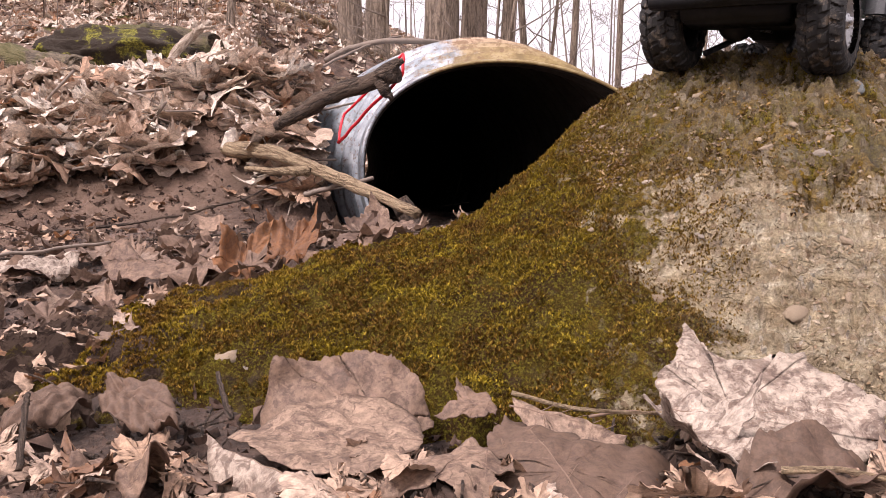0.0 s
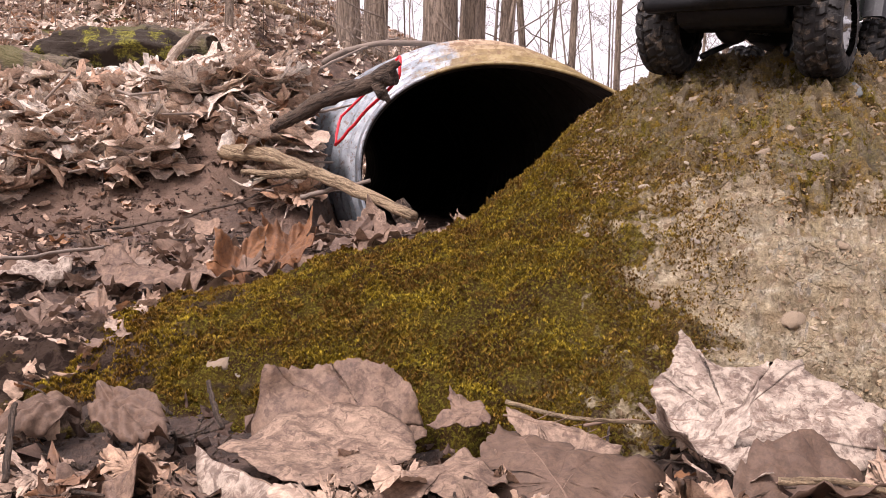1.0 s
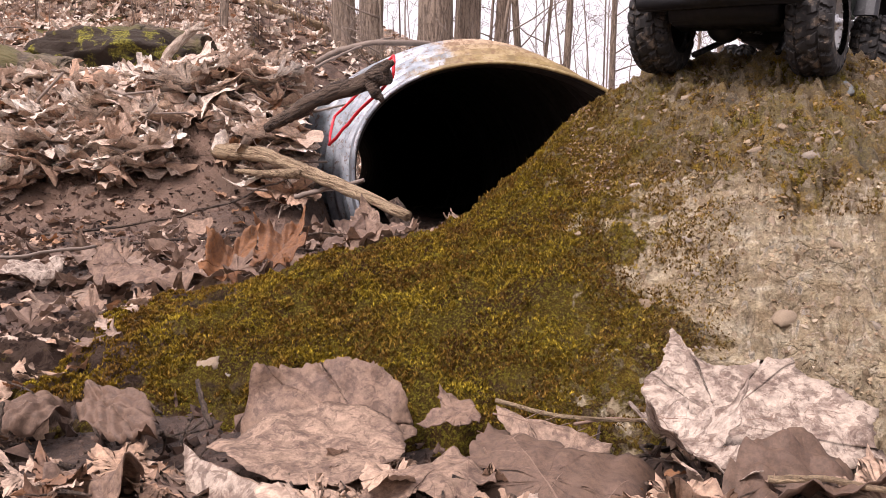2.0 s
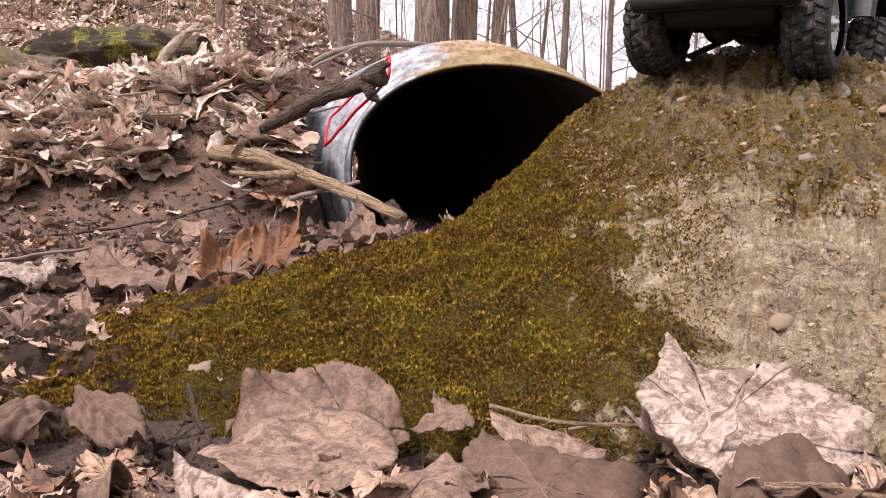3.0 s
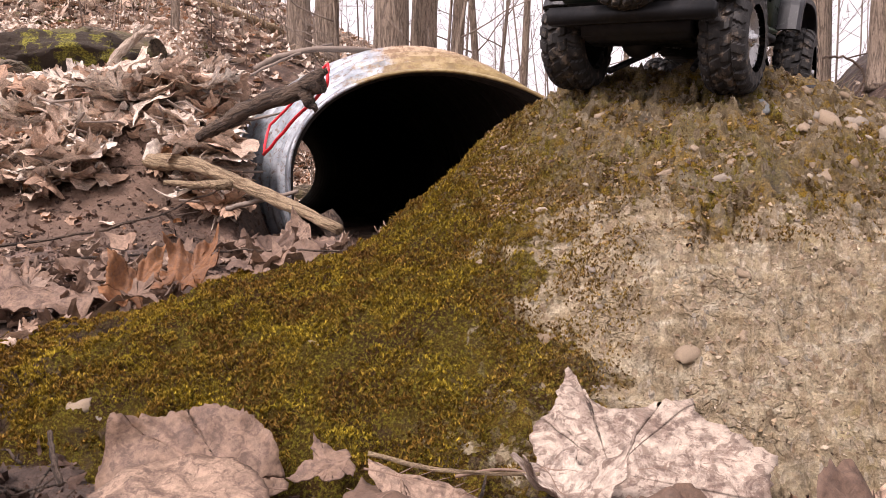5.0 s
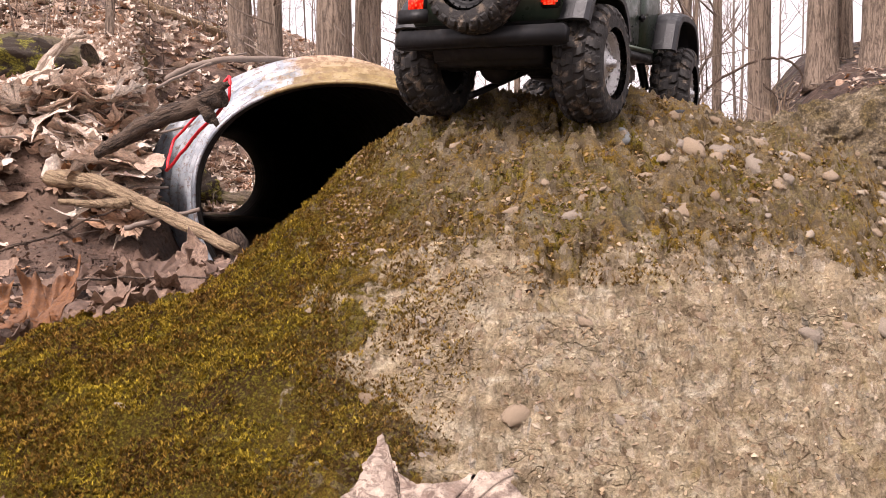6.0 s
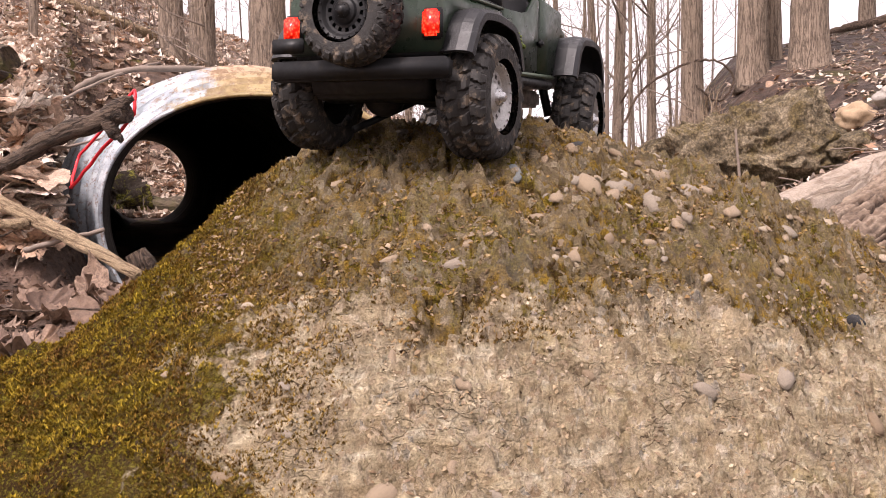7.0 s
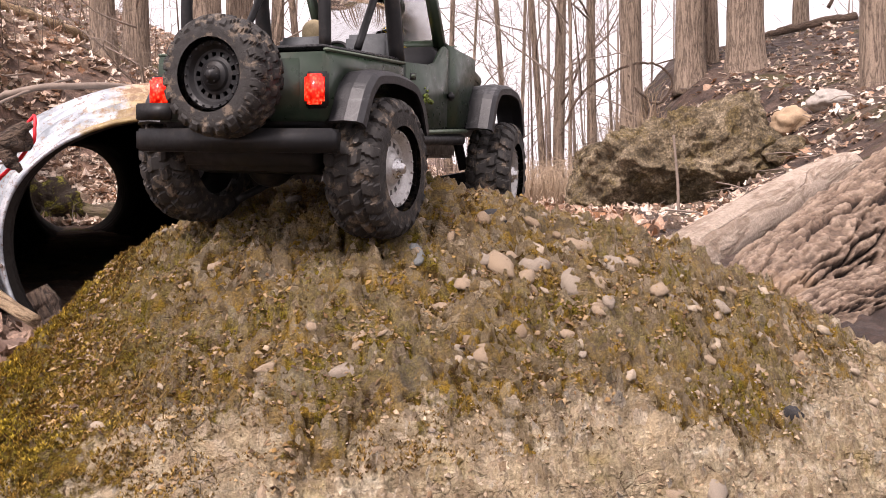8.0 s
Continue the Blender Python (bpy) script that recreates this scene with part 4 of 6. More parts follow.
    tube(ring, [(0.118 + 0.004 * math.sin(a), 0.03 + 0.0135 * math.cos(a), 0.093 + 0.0125 * math.sin(a)) for a in (2 * math.pi * k / 20 for k in range(21))], [0.0016] * 21, 6, caps=False)
    tube(ring, [(0.118, 0.03, 0.093), (0.132, 0.03, 0.086)], [0.002, 0.002], 6)
    part("steering_wheel", scaled(ring), PLASTIC, car)
    part("battery_box", scaled(block(0.064, 0.11, -0.01, 0.01, 0.03, 0.062, 0.002)), PLASTIC, car)
    for k in range(2):
        part("box_label", scaled(block(0.07 + 0.02 * k, 0.084 + 0.02 * k, -0.006, 0.006, 0.0624, 0.0632, 0)), YELLOW, car, "yellow sticker")
    lump = bars([[(0.205, -0.012, 0.112), (0.205, 0.0, 0.116), (0.205, 0.014, 0.112)], [(0.195, -0.006, 0.108), (0.2, 0.0, 0.12), (0.215, 0.006, 0.11)], [(0.212, 0.008, 0.107), (0.212, 0.01, 0.121)]], 0.0042, 8)
    part("bonnet_winch", scaled(lump), PLASTIC, car)
    # tail
    for sgn in (-1, 1):
        part("lamp_housing", scaled(block(-0.0785, -0.0745, *sorted((sgn * 0.0545, sgn * 0.0715)), 0.03, 0.0545, 0.0015)), PLASTIC, car)
        part("tail_light", scaled(block(-0.084, -0.077, *sorted((sgn * 0.0562, sgn * 0.0698)), 0.0325, 0.0525, 0.002)), RED, car, "glowing red tail light")
    part("spare_bracket", scaled(block(-0.094, -0.076, -0.018, 0.014, 0.034, 0.06, 0.002)), PLASTIC, car)
    # running gear
    part("chassis", scaled(block(-0.06, 0.28, -0.024, 0.024, 0.008, 0.026, 0.003)), PLASTIC, car)
    # unseen dark tray and panel added to keep the underside near black
    part("dark_under_tray", scaled(slab([(-0.07, 0.0), (-0.066, -0.011), (-0.034, -0.014), (-0.03, 0.03), (-0.07, 0.03)], -0.052, 0.052, 0.003)), PLASTIC, car)
    part("rear_panel_under", scaled(block(-0.072, 0.05, -0.064, 0.064, 0.018, 0.026, 0.001)), PLASTIC, car)
    for sgn in (-1, 1):
        part("arch_wall", scaled(slab([(-0.055, 0.018), (0.045, 0.018), (0.03, 0.054), (-0.045, 0.054)], *sorted((sgn * 0.034, sgn * 0.038)), 0.001)), PLASTIC, car)
        part("suspension_link", scaled(bars([[(-0.014, sgn * 0.042, -0.034), (0.08, sgn * 0.026, 0.0)]], 0.0032)), PLASTIC, car)
        part("rock_slider", scaled(bars([[(0.062, sgn * 0.066, 0.016), (0.185, sgn * 0.066, 0.022)]], 0.0045)), PLASTIC, car)
    part("gearbox_skid", scaled(slab([(0.09, -0.006), (0.18, -0.006), (0.205, 0.01), (0.065, 0.01)], -0.03, 0.03, 0.003)), PLASTIC, car)
    droop = {(0, 1): -0.001, (0, -1): -0.008, (1, -1): -0.008, (1, 1): -0.036}
    for end in (0, 1):
        x = -0.014 + 0.268 * end
        axle = bars([[(x, -0.074, droop[end, -1]), (x, 0.074, droop[end, 1])]], 0.008)
        zc = (droop[end, -1] + droop[end, 1]) / 2
        bmesh.ops.create_uvsphere(axle, u_segments=14, v_segments=10, radius=0.019, matrix=Matrix.Translation((x, 0.012, zc)))
        part("axle", scaled(axle), PLASTIC, car)
        part("drive_shaft", scaled(bars([[(x + (0.012 if end == 0 else -0.012), 0.012, zc), (0.135 + (0.02 if end else -0.02), 0.0, 0.004)]], 0.003)), STEEL, car)
        for sgn in (-1, 1):
            part("shock_absorber", scaled(bars([[(x + 0.012 * (1 - 2 * end), sgn * 0.048, droop[end, sgn] + 0.004), (x + 0.02 * (1 - 2 * end), sgn * 0.036, 0.052)]], 0.0048)), PLASTIC, car)
            wheel(car, x, sgn * 0.078, droop[end, sgn], sgn, SILVER, 6.0 if end else 0.0, spin=13 * sgn + 40 * end)
    spare = wheel(car, -0.096, -0.002, 0.05, 1, PLASTIC, 90, "spare_wheel")
    spare.matrix_basis = spare.matrix_basis @ Matrix.Scale(0.8, 4)
    spare["label"] = "black spare wheel with knobbly tyre"
    return car


CAR = pose(0.303, 0.94, 0.315, 3.1, 0.3, 55.8)
off_roader(CAR)


def seated_doll(m):
    """A plain seated toy figure in khaki."""
    bm = bmesh.new()
    for c, s in (((0, 0, 0.028), (0.013, 0.016, 0.022)), ((0.003, 0, 0.06), (0.011, 0.0105, 0.012)), ((0.018, 0.01, 0.008), (0.02, 0.007, 0.007)), ((0.018, -0.01, 0.008), (0.02, 0.007, 0.007)), ((0.015, 0.016, 0.034), (0.018, 0.005, 0.005))):
        bmesh.ops.create_icosphere(bm, subdivisions=3, radius=1, matrix=Matrix.Translation(c) @ Matrix.Diagonal((*s, 1)))
    ob = part("toy_figure", scaled(bm), KHAKI)
    ob.matrix_basis = m
    return tagged(ob, "plain khaki toy figure sitting in the model off-roader", "toy figure")


seated_doll(CAR @ Matrix.Translation((0.08 * K, 0.031 * K, 0.047 * K)))

# ---------------- dead leaves
HALF = ((0.0, 0.0), (0.13, -0.07), (0.27, -0.05), (0.42, 0.02), (0.33, 0.12), (0.43, 0.19), (0.5, 0.3), (0.68, 0.42), (0.52, 0.46), (0.44, 0.53), (0.33, 0.5), (0.2, 0.53), (0.24, 0.66), (0.18, 0.76), (0.09, 0.84), (0.0, 1.0))
OUTLINE = [*HALF, *[(-x, y) for x, y in HALF[-2:0:-1]]]
OVATE = ((0.0, 0.0), (0.13, 0.02), (0.26, 0.1), (0.34, 0.24), (0.36, 0.4), (0.32, 0.58), (0.22, 0.76), (0.1, 0.9), (0.0, 1.0))
OVAL = [*OVATE, *[(-x, y) for x, y in OVATE[-2:0:-1]]]
HEART = Vector((0.0, 0.3))


def leaf_bend(x, y, cup, arch, fold, ripple, seed):
    r2 = x * x + (y - 0.4) ** 2
    return cup * x * x + arch * (y - 0.35) ** 2 + fold * abs(x) + ripple * r2 * math.sin(7 * x + seed) * math.cos(6 * y + 2.3 * seed) + 0.35 * ripple * r2 * math.sin(19 * x + 13 * y + seed) + 0.045 * ripple * math.sin(31 * y - 17 * abs(x) + seed) * math.sin(23 * x + seed)


def leaf_grid(rings, dense, cup, arch, fold, ripple, seed, ragged=0.03, slim=1.0, outline=OUTLINE):
    """Vertices and faces of a lobed leaf one unit long, bent and ragged."""
    rng = random.Random(seed)
    edge = []
    for k, p in enumerate(outline):
        q = outline[(k + 1) % len(outline)]
        for s in range(dense):
            f = s / dense
            j = ragged * (0.25 if s == 0 else 1)
            edge.append(Vector((p[0] + (q[0] - p[0]) * f + rng.uniform(-j, j), p[1] + (q[1] - p[1]) * f + rng.uniform(-j, j))))
    v, f, n = [(0, HEART.y, leaf_bend(0, HEART.y, cup, arch, fold, ripple, seed))], [], len(edge)
    for r in range(1, rings + 1):
        for e in edge:
            q = HEART + (e - HEART) * (r / rings)
            v.append((q.x * slim, q.y, leaf_bend(q.x, q.y, cup, arch, fold, ripple, seed)))
    for k in range(n):
        f.append((0, 1 + k, 1 + (k + 1) % n))
        for r in range(rings - 1):
            a = 1 + r * n
            f.append((a + k, a + n + k, a + n + (k + 1) % n, a + (k + 1) % n))
    return v, f


def frame_from(base, tip, side):
    base, tip, side = Vector(base), Vector(tip), Vector(side)
    y = (tip - base).normalized()
    x = (side - base) - y * (side - base).dot(y)
    x.normalize()
    z = x.cross(y)
    m = Matrix((x, y, z)).transposed().to_4x4()
    m.translation = base
    return m, (tip - base).length


def maple_leaf(name, base, tip, side, mat, label, cup=0.0, arch=0.0, fold=0.0, ripple=0.25, seed=1, slim=1.0, stalk=0.5, group="leaves before the rock", outline=OUTLINE):
    m, size = frame_from(base, tip, side)
    v, f = leaf_grid(11, 6, cup, arch, fold, ripple, seed, 0.011, slim, outline)
    ob = from_arrays(name, [Vector(p) * size for p in v], f, mat)
    ob.matrix_basis = m
    thick = ob.modifiers.new("thickness", "SOLIDIFY")
    thick.thickness, thick.offset = 0.0006, 0
    bm = bmesh.new()
    for tx, ty, r in ((0, 0.97, 1.0), (0.62, 0.41, 0.8), (-0.62, 0.41, 0.8), (0.37, 0.03, 0.5), (-0.37, 0.03, 0.5))[:5 if outline is OUTLINE else 1]:
        line = []
        for k in range(25):
            t = k / 24
            x, y = tx * t, ty * t
            line.append(Vector((x * slim, y, leaf_bend(x, y, cup, arch, fold, ripple, seed))) * size)
        tube(bm, line, [0.0006 * r * (1.25 - k / 24) for k in range(25)], 5)
    for k in range(1, 6):
        for s in (-1, 1):
            y0, ln = 0.14 * k + 0.1, 0.2 - 0.02 * k
            line = [Vector((s * ln * t * slim, y0 + ln * 0.9 * t, leaf_bend(s * ln * t, y0 + ln * 0.9 * t, cup, arch, fold, ripple, seed))) * size for t in (k2 / 9 for k2 in range(10))]
            tube(bm, line, taper(10, 0.0004, 0.0002), 4)
    part("vein", bm, LEAF_VEIN, ob)
    if stalk:
        bm = bmesh.new()
        z0 = leaf_bend(0, 0, cup, arch, fold, ripple, seed)
        tube(bm, bent([Vector((0, 0, z0)) * size, Vector((0.03, -0.5 * stalk, z0)) * size, Vector((0.0, -stalk, z0)) * size], 8), taper(8, 0.0009, 0.0012), 6)
        part("stalk", bm, LEAF_VEIN, ob)
    return tagged(ob, label, "leaf", group)


LEAF_VEIN = simple("dry_leaf_vein", (0.19, 0.12, 0.085), 0.8, scale=120)
PALE_L, BUFF_L, DARK_L, RUST_L = "pale blotched dry maple leaf with pointed lobes", "dry buff maple leaf lying on other leaves", "dark brown curled dead leaf on the soil", "curled rust-brown dead leaf beside the rock"
# the three leaves that stand out have outlines of their own: across the midrib, along it
PROPPED = [(0.0, 0.0), (0.2, -0.02), (0.3, 0.03), (0.34, 0.09), (0.5, 0.15), (0.68, 0.21), (0.53, 0.235), (0.41, 0.27), (0.34, 0.34), (0.37, 0.55), (0.4, 0.66), (0.44, 0.76), (0.32, 0.73), (0.22, 0.81), (0.1, 0.91), (0.02, 1.0), (-0.1, 0.93), (-0.2, 0.9), (-0.3, 0.97), (-0.27, 0.82), (-0.36, 0.62), (-0.34, 0.45), (-0.22, 0.28), (-0.06, 0.1)]
SCALLOPED = [(0.0, 0.0), (0.09, 0.03), (0.26, 0.12), (0.36, 0.23), (0.38, 0.33), (0.42, 0.46), (0.4, 0.58), (0.37, 0.66), (0.33, 0.76), (0.3, 0.86), (0.27, 0.96), (0.05, 1.0), (-0.14, 0.96), (-0.2, 0.68), (-0.18, 0.4), (-0.1, 0.18)]
LOBE = [(-0.1, 0.0), (-0.03, 0.27), (-0.06, 0.65), (-0.02, 0.85), (0.0, 1.0), (0.26, 0.96), (0.21, 0.85), (0.2, 0.66), (0.25, 0.57), (0.36, 0.55), (0.3, 0.44), (0.3, 0.37), (0.16, 0.2), (0.04, 0.05)]
maple_leaf("maple_leaf", (0.139, 0.585, 0.006), (0.276, 0.58, 0.010), (0.189, 0.657, 0.056), LEAF_PALE, "large pale maple leaf propped against the mossy rock", 0.12, -0.05, -0.04, 0.12, 2, 1.0, 0.35, outline=PROPPED)
maple_leaf("maple_leaf", (0.140, 0.582, 0.005), (0.174, 0.49, -0.012), (0.2, 0.55, 0.0), LEAF_PALE, PALE_L, -0.5, -0.3, -0.2, 0.25, 5, 0.5, 0.0)
maple_leaf("maple_leaf", (0.075, 0.462, -0.016), (0.036, 0.572, 0.027), (-0.01, 0.52, 0.0), LEAF_DARK, "large dark brown maple leaf folded up at its tip", 0.25, 0.4, 0.2, 0.3, 9, 0.95, 0.0)
maple_leaf("maple_leaf", (0.040, 0.566, 0.016), (0.108, 0.549, 0.003), (0.073, 0.53, -0.012), LEAF_BUFF, "buff maple leaf lobe folded over a dark leaf", -0.35, -0.1, -0.1, 0.2, 12, 1.0, 0.0, outline=LOBE)
maple_leaf("broad_leaf", (-0.006, 0.602, -0.004), (-0.118, 0.602, 0.008), (-0.069, 0.63, 0.034), LEAF_BUFF, "grey-buff broad leaf with a curled edge against the rock", 0.5, -0.15, 0.0, 0.3, 15, 1.0, 0.0, outline=SCALLOPED)
maple_leaf("broad_leaf", (-0.012, 0.56, -0.004), (-0.13, 0.566, -0.004), (-0.06, 0.49, -0.018), LEAF_BUFF, "wide buff leaf lying flat among leaves", -0.25, -0.15, -0.08, 0.25, 18, 1.25, 0.0, outline=OVAL)
maple_leaf("maple_leaf", (0.024, 0.512, 0.004), (-0.038, 0.475, -0.004), (-0.02, 0.54, 0.004), LEAF_BUFF, BUFF_L, -0.25, -0.15, -0.08, 0.3, 21, 0.9, 0.0)
maple_leaf("broad_leaf", (-0.07, 0.475, -0.004), (-0.134, 0.53, 0.004), (-0.115, 0.49, 0.002), LEAF_PALE, "cream leaf rolled into a narrow scroll", 2.2, -0.1, 0.5, 0.15, 24, 0.5, 0.0, outline=OVAL)
maple_leaf("maple_leaf", (0.03, 0.6, 0.012), (-0.006, 0.592, 0.006), (0.01, 0.62, 0.02), LEAF_BUFF, BUFF_L, 0.3, -0.4, 0, 0.3, 27, 0.9, 0.0)
maple_leaf("broad_leaf", (-0.245, 0.652, 0.01), (-0.3, 0.615, 0.002), (-0.28, 0.68, 0.02), LEAF_DARK, DARK_L, -2.0, -0.8, 0.4, 0.9, 30, 0.8, 0.0, outline=OVAL)
maple_leaf("broad_leaf", (-0.226, 0.645, 0.014), (-0.165, 0.575, 0.0), (-0.21, 0.6, 0.0), LEAF_DARK, "narrow brown leaf lying on wet soil", -1.8, -0.6, 0.5, 0.7, 33, 0.6, 0.0, outline=OVAL)
maple_leaf("broad_leaf", (0.235, 0.5, -0.008), (0.14, 0.475, -0.006), (0.19, 0.545, 0.0), LEAF_DARK, DARK_L, 1.2, -0.5, 0.3, 0.9, 36, 1.0, 0.0, outline=OVAL)
maple_leaf("broad_leaf", (0.33, 0.52, -0.004), (0.25, 0.47, -0.008), (0.29, 0.56, 0.004), LEAF_DARK, DARK_L, 1.0, -0.6, 0.3, 0.9, 37, 1.0, 0.0, outline=OVAL)
maple_leaf("broad_leaf", (-0.2, 0.52, -0.004), (-0.14, 0.485, -0.006), (-0.17, 0.53, 0.0), LEAF_BUFF, "tattered buff leaf on wet soil", 1.5, -0.8, 0.4, 0.9, 38, 0.8, 0.0, outline=OVAL)
MID = "leaves on the mud beside the rock"
maple_leaf("broad_leaf", (-0.262, 1.11, 0.058), (-0.43, 1.19, 0.07), (-0.31, 1.04, 0.04), LEAF_BUFF, "large tan oak-like leaf lying on the mud", 0.35, 0.25, 0.1, 0.6, 40, 0.75, 0.0, MID, OVAL)
maple_leaf("oak_leaf", (-0.25, 1.1, 0.05), (-0.205, 1.16, 0.1), (-0.19, 1.11, 0.055), LEAF_RUST, RUST_L, 0.6, 0.5, 0.2, 0.5, 43, 0.6, 0.0, MID)
maple_leaf("oak_leaf", (-0.205, 1.2, 0.06), (-0.165, 1.27, 0.12), (-0.14, 1.21, 0.07), LEAF_RUST, "rust-brown leaf standing on edge in litter", 0.5, 0.3, 0.2, 0.5, 46, 0.6, 0.0, MID)
maple_leaf("oak_leaf", (-0.27, 1.16, 0.06), (-0.2, 1.175, 0.07), (-0.25, 1.2, 0.065), LEAF_RUST, RUST_L, 0.3, -0.3, 0.1, 0.5, 47, 0.5, 0.0, MID)
maple_leaf("broad_leaf", (-0.46, 1.2, 0.065), (-0.57, 1.15, 0.066), (-0.47, 1.1, 0.045), LEAF_PALE, "pale leaf half buried in red mud", 0.5, 0.2, 0.1, 0.6, 49, 0.8, 0.0, MID, OVAL)
maple_leaf("broad_leaf", (-0.125, 1.8, 0.075), (-0.135, 1.87, 0.13), (-0.07, 1.8, 0.085), LEAF_BUFF, "small buff leaf standing in the litter", 0.6, 0.3, 0.1, 0.5, 52, 0.9, 0.0, MID, OVAL)
maple_leaf("maple_leaf", (-0.057, 1.7, 0.072), (-0.072, 1.77, 0.104), (-0.02, 1.7, 0.074), LEAF_BUFF, "small buff leaf standing in the litter", 0.4, 0.3, 0.1, 0.4, 55, 0.8, 0.0, MID)
maple_leaf("broad_leaf", (0.045, 1.6, 0.08), (0.02, 1.67, 0.115), (0.0, 1.6, 0.08), LEAF_BUFF, "small buff leaf standing in the litter", 0.6, 0.3, 0.1, 0.5, 58, 0.9, 0.0, MID, OVAL)
maple_leaf("maple_leaf", (0.1, 1.7, 0.08), (0.03, 1.8, 0.115), (0.11, 1.8, 0.105), LEAF_BUFF, "small buff leaf standing in the litter", 0.4, 0.3, 0.1, 0.4, 61, 0.8, 0.0, MID)


def clear_of_pipe(x, y):
    lat, along = pipe_lateral(x, y)
    return not (-0.46 < lat < 0.37 and 0.0 < along < 6.3)


def litter(name, count, place, size, label, dense=1, rings=2, seed=1, tilt=22, lift=0.01, curl=0.5, slim=(0.6, 1.1), surface=top_z, lobed=2, mat=None):
    """Many leaves in one mesh. place(rng) gives x, y or None."""
    rng = random.Random(seed)
    shapes = [leaf_grid(rings, dense, rng.uniform(-curl, curl), rng.uniform(-curl, curl), rng.uniform(-0.7, 0.7) * curl, 1.1 * curl, k + seed, 0.04, 1.0, OUTLINE if k % 5 < lobed else OVAL) for k in range(14)]
    spots = []
    while len(spots) < count:
        p = place(rng)
        if p:
            spots.append(p)
    zs = surface(np.array([p[0] for p in spots]), np.array([p[1] for p in spots]))
    verts, faces, base = [], [], 0
    for (x, y), z in zip(spots, zs):
        v, f = shapes[rng.randrange(14)]
        s = rng.uniform(*size)
        r = np.array(Euler((radians(rng.gauss(0, tilt)), radians(rng.gauss(0, tilt)), rng.uniform(0, 6.283))).to_matrix())
        a = (np.array(v) - (0, 0.35, 0)) * (s * rng.uniform(*slim), s, s)
        verts.append(a @ r.T + (x, y, float(z) + rng.uniform(0.2, 1.0) * lift + 0.004))
        faces += [tuple(i + base for i in q) for q in f]
        base += len(v)
    ob = from_arrays(name, np.concatenate(verts).tolist(), faces, mat or LITTER)
    return tagged(ob, label, "leaf litter", kind="stuff")


def within(x0, x1, y0, y1, test=lambda x, y, rng: True, bias=1.0):
    def place(rng):
        x, y = rng.uniform(x0, x1), y0 + (y1 - y0) * rng.random() ** bias
        return (x, y) if clear_of_pipe(x, y) and test(x, y, rng) else None
    return place


def on_left_bank(x, y, rng):
    edge = 2.2 + 0.07 * float(step(-x, 0.5, 1.0)) + 0.06 * math.sin(7 * x) + 0.04 * math.sin(19 * x) + 0.04 * math.exp(-((x + 0.25) / 0.3) ** 2)
    t = min(max(((x + 0.53) * 0.48 - (y - 2.34) * 0.56) / 0.544, 0), 1)
    if math.hypot(x + 0.53 - 0.48 * t, y - 2.34 + 0.56 * t) < 0.1 and y < 2.4 - 1.1 * (x + 0.53):
        return False
    return y > edge and x < 0.33 * y - 0.62 and not (abs(pipe_lateral(x, y)[0]) < 0.37 and y > 2.1)


litter("leaf_litter", 800, within(-2.4, 0.6, 8.3, 11.5, lambda x, y, rng: abs(pipe_lateral(x, y)[0]) < 1.2), (0.07, 0.14), "leaves beyond the far pipe end", 1, 1, 45, 26, 0.03, 0.6)
litter("leaf_litter", 3000, within(-3.0, 0.2, 2.3, 8.6, lambda x, y, rng: -2.0 < pipe_lateral(x, y)[0] < -0.37), (0.06, 0.13), "leaves drifted along the pipe", 1, 2, 44, 26, 0.04, 0.7, (0.5, 1.05))
litter("leaf_litter", 1800, within(-1.9, 0.6, 1.75, 3.3, on_left_bank, 1.3), (0.085, 0.19), "thick litter of dry brown and buff leaves", 3, 4, 3, 19, 0.06, 0.4, (0.55, 1.1))
litter("leaf_litter", 190, within(-1.3, -0.1, 2.2, 2.9, on_left_bank), (0.11, 0.2), "broad pale leaves lying on top of the heap", 4, 5, 53, 17, 0.1, 0.35, (0.6, 1.05), mat=LITTER_TOP)
litter("leaf_litter", 1500, within(-1.9, 0.6, 1.75, 3.3, on_left_bank, 1.1), (0.02, 0.08), "broken pieces of leaf in the heap", 1, 2, 43, 30, 0.04, 0.8, (0.5, 1.05))
litter("leaf_litter", 19000, within(-6.5, 2.6, 3.4, 10.5, lambda x, y, rng: x < 0.33 * y - 0.3, 1.2), (0.06, 0.115), "dry leaves covering the wooded bank", 1, 1, 4, 26, 0.04, 0.6, (0.6, 1.05))
litter("leaf_litter", 9500, within(-16, 6, 9.5, 30, lambda x, y, rng: x < 0.33 * y + 0.5, 1.5), (0.1, 0.2), "pale leaf carpet far up the wooded hill", 1, 1, 5, 20, 0.03)
litter("leaf_litter", 330, within(-0.85, 0.35, 1.0, 2.14, lambda x, y, rng: ((x > -0.25 - 0.3 * (y < 1.45)) or rng.random() < 0.1) and (x < 0.0 or y > 1.62)), (0.025, 0.075), "scattered dark leaf pieces round the pipe mouth", 2, 2, 6, 20, 0.015, 0.6, mat=DARK_PIECES)
litter("leaf_litter", 70, within(-0.3, 0.42, 0.42, 0.6), (0.03, 0.065), "broken leaves at the foot of the rock", 5, 5, 7, 12, 0.012, 0.45, surface=ground_z, mat=SCRAPS)
litter("leaf_litter", 600, within(-0.6, 0.42, 0.4, 0.95, lambda x, y, rng: y < 0.59 or x < -0.26), (0.006, 0.024), "crumbs of dead leaf on dark soil", 2, 2, 8, 25, 0.006, surface=top_z, mat=SCRAPS)
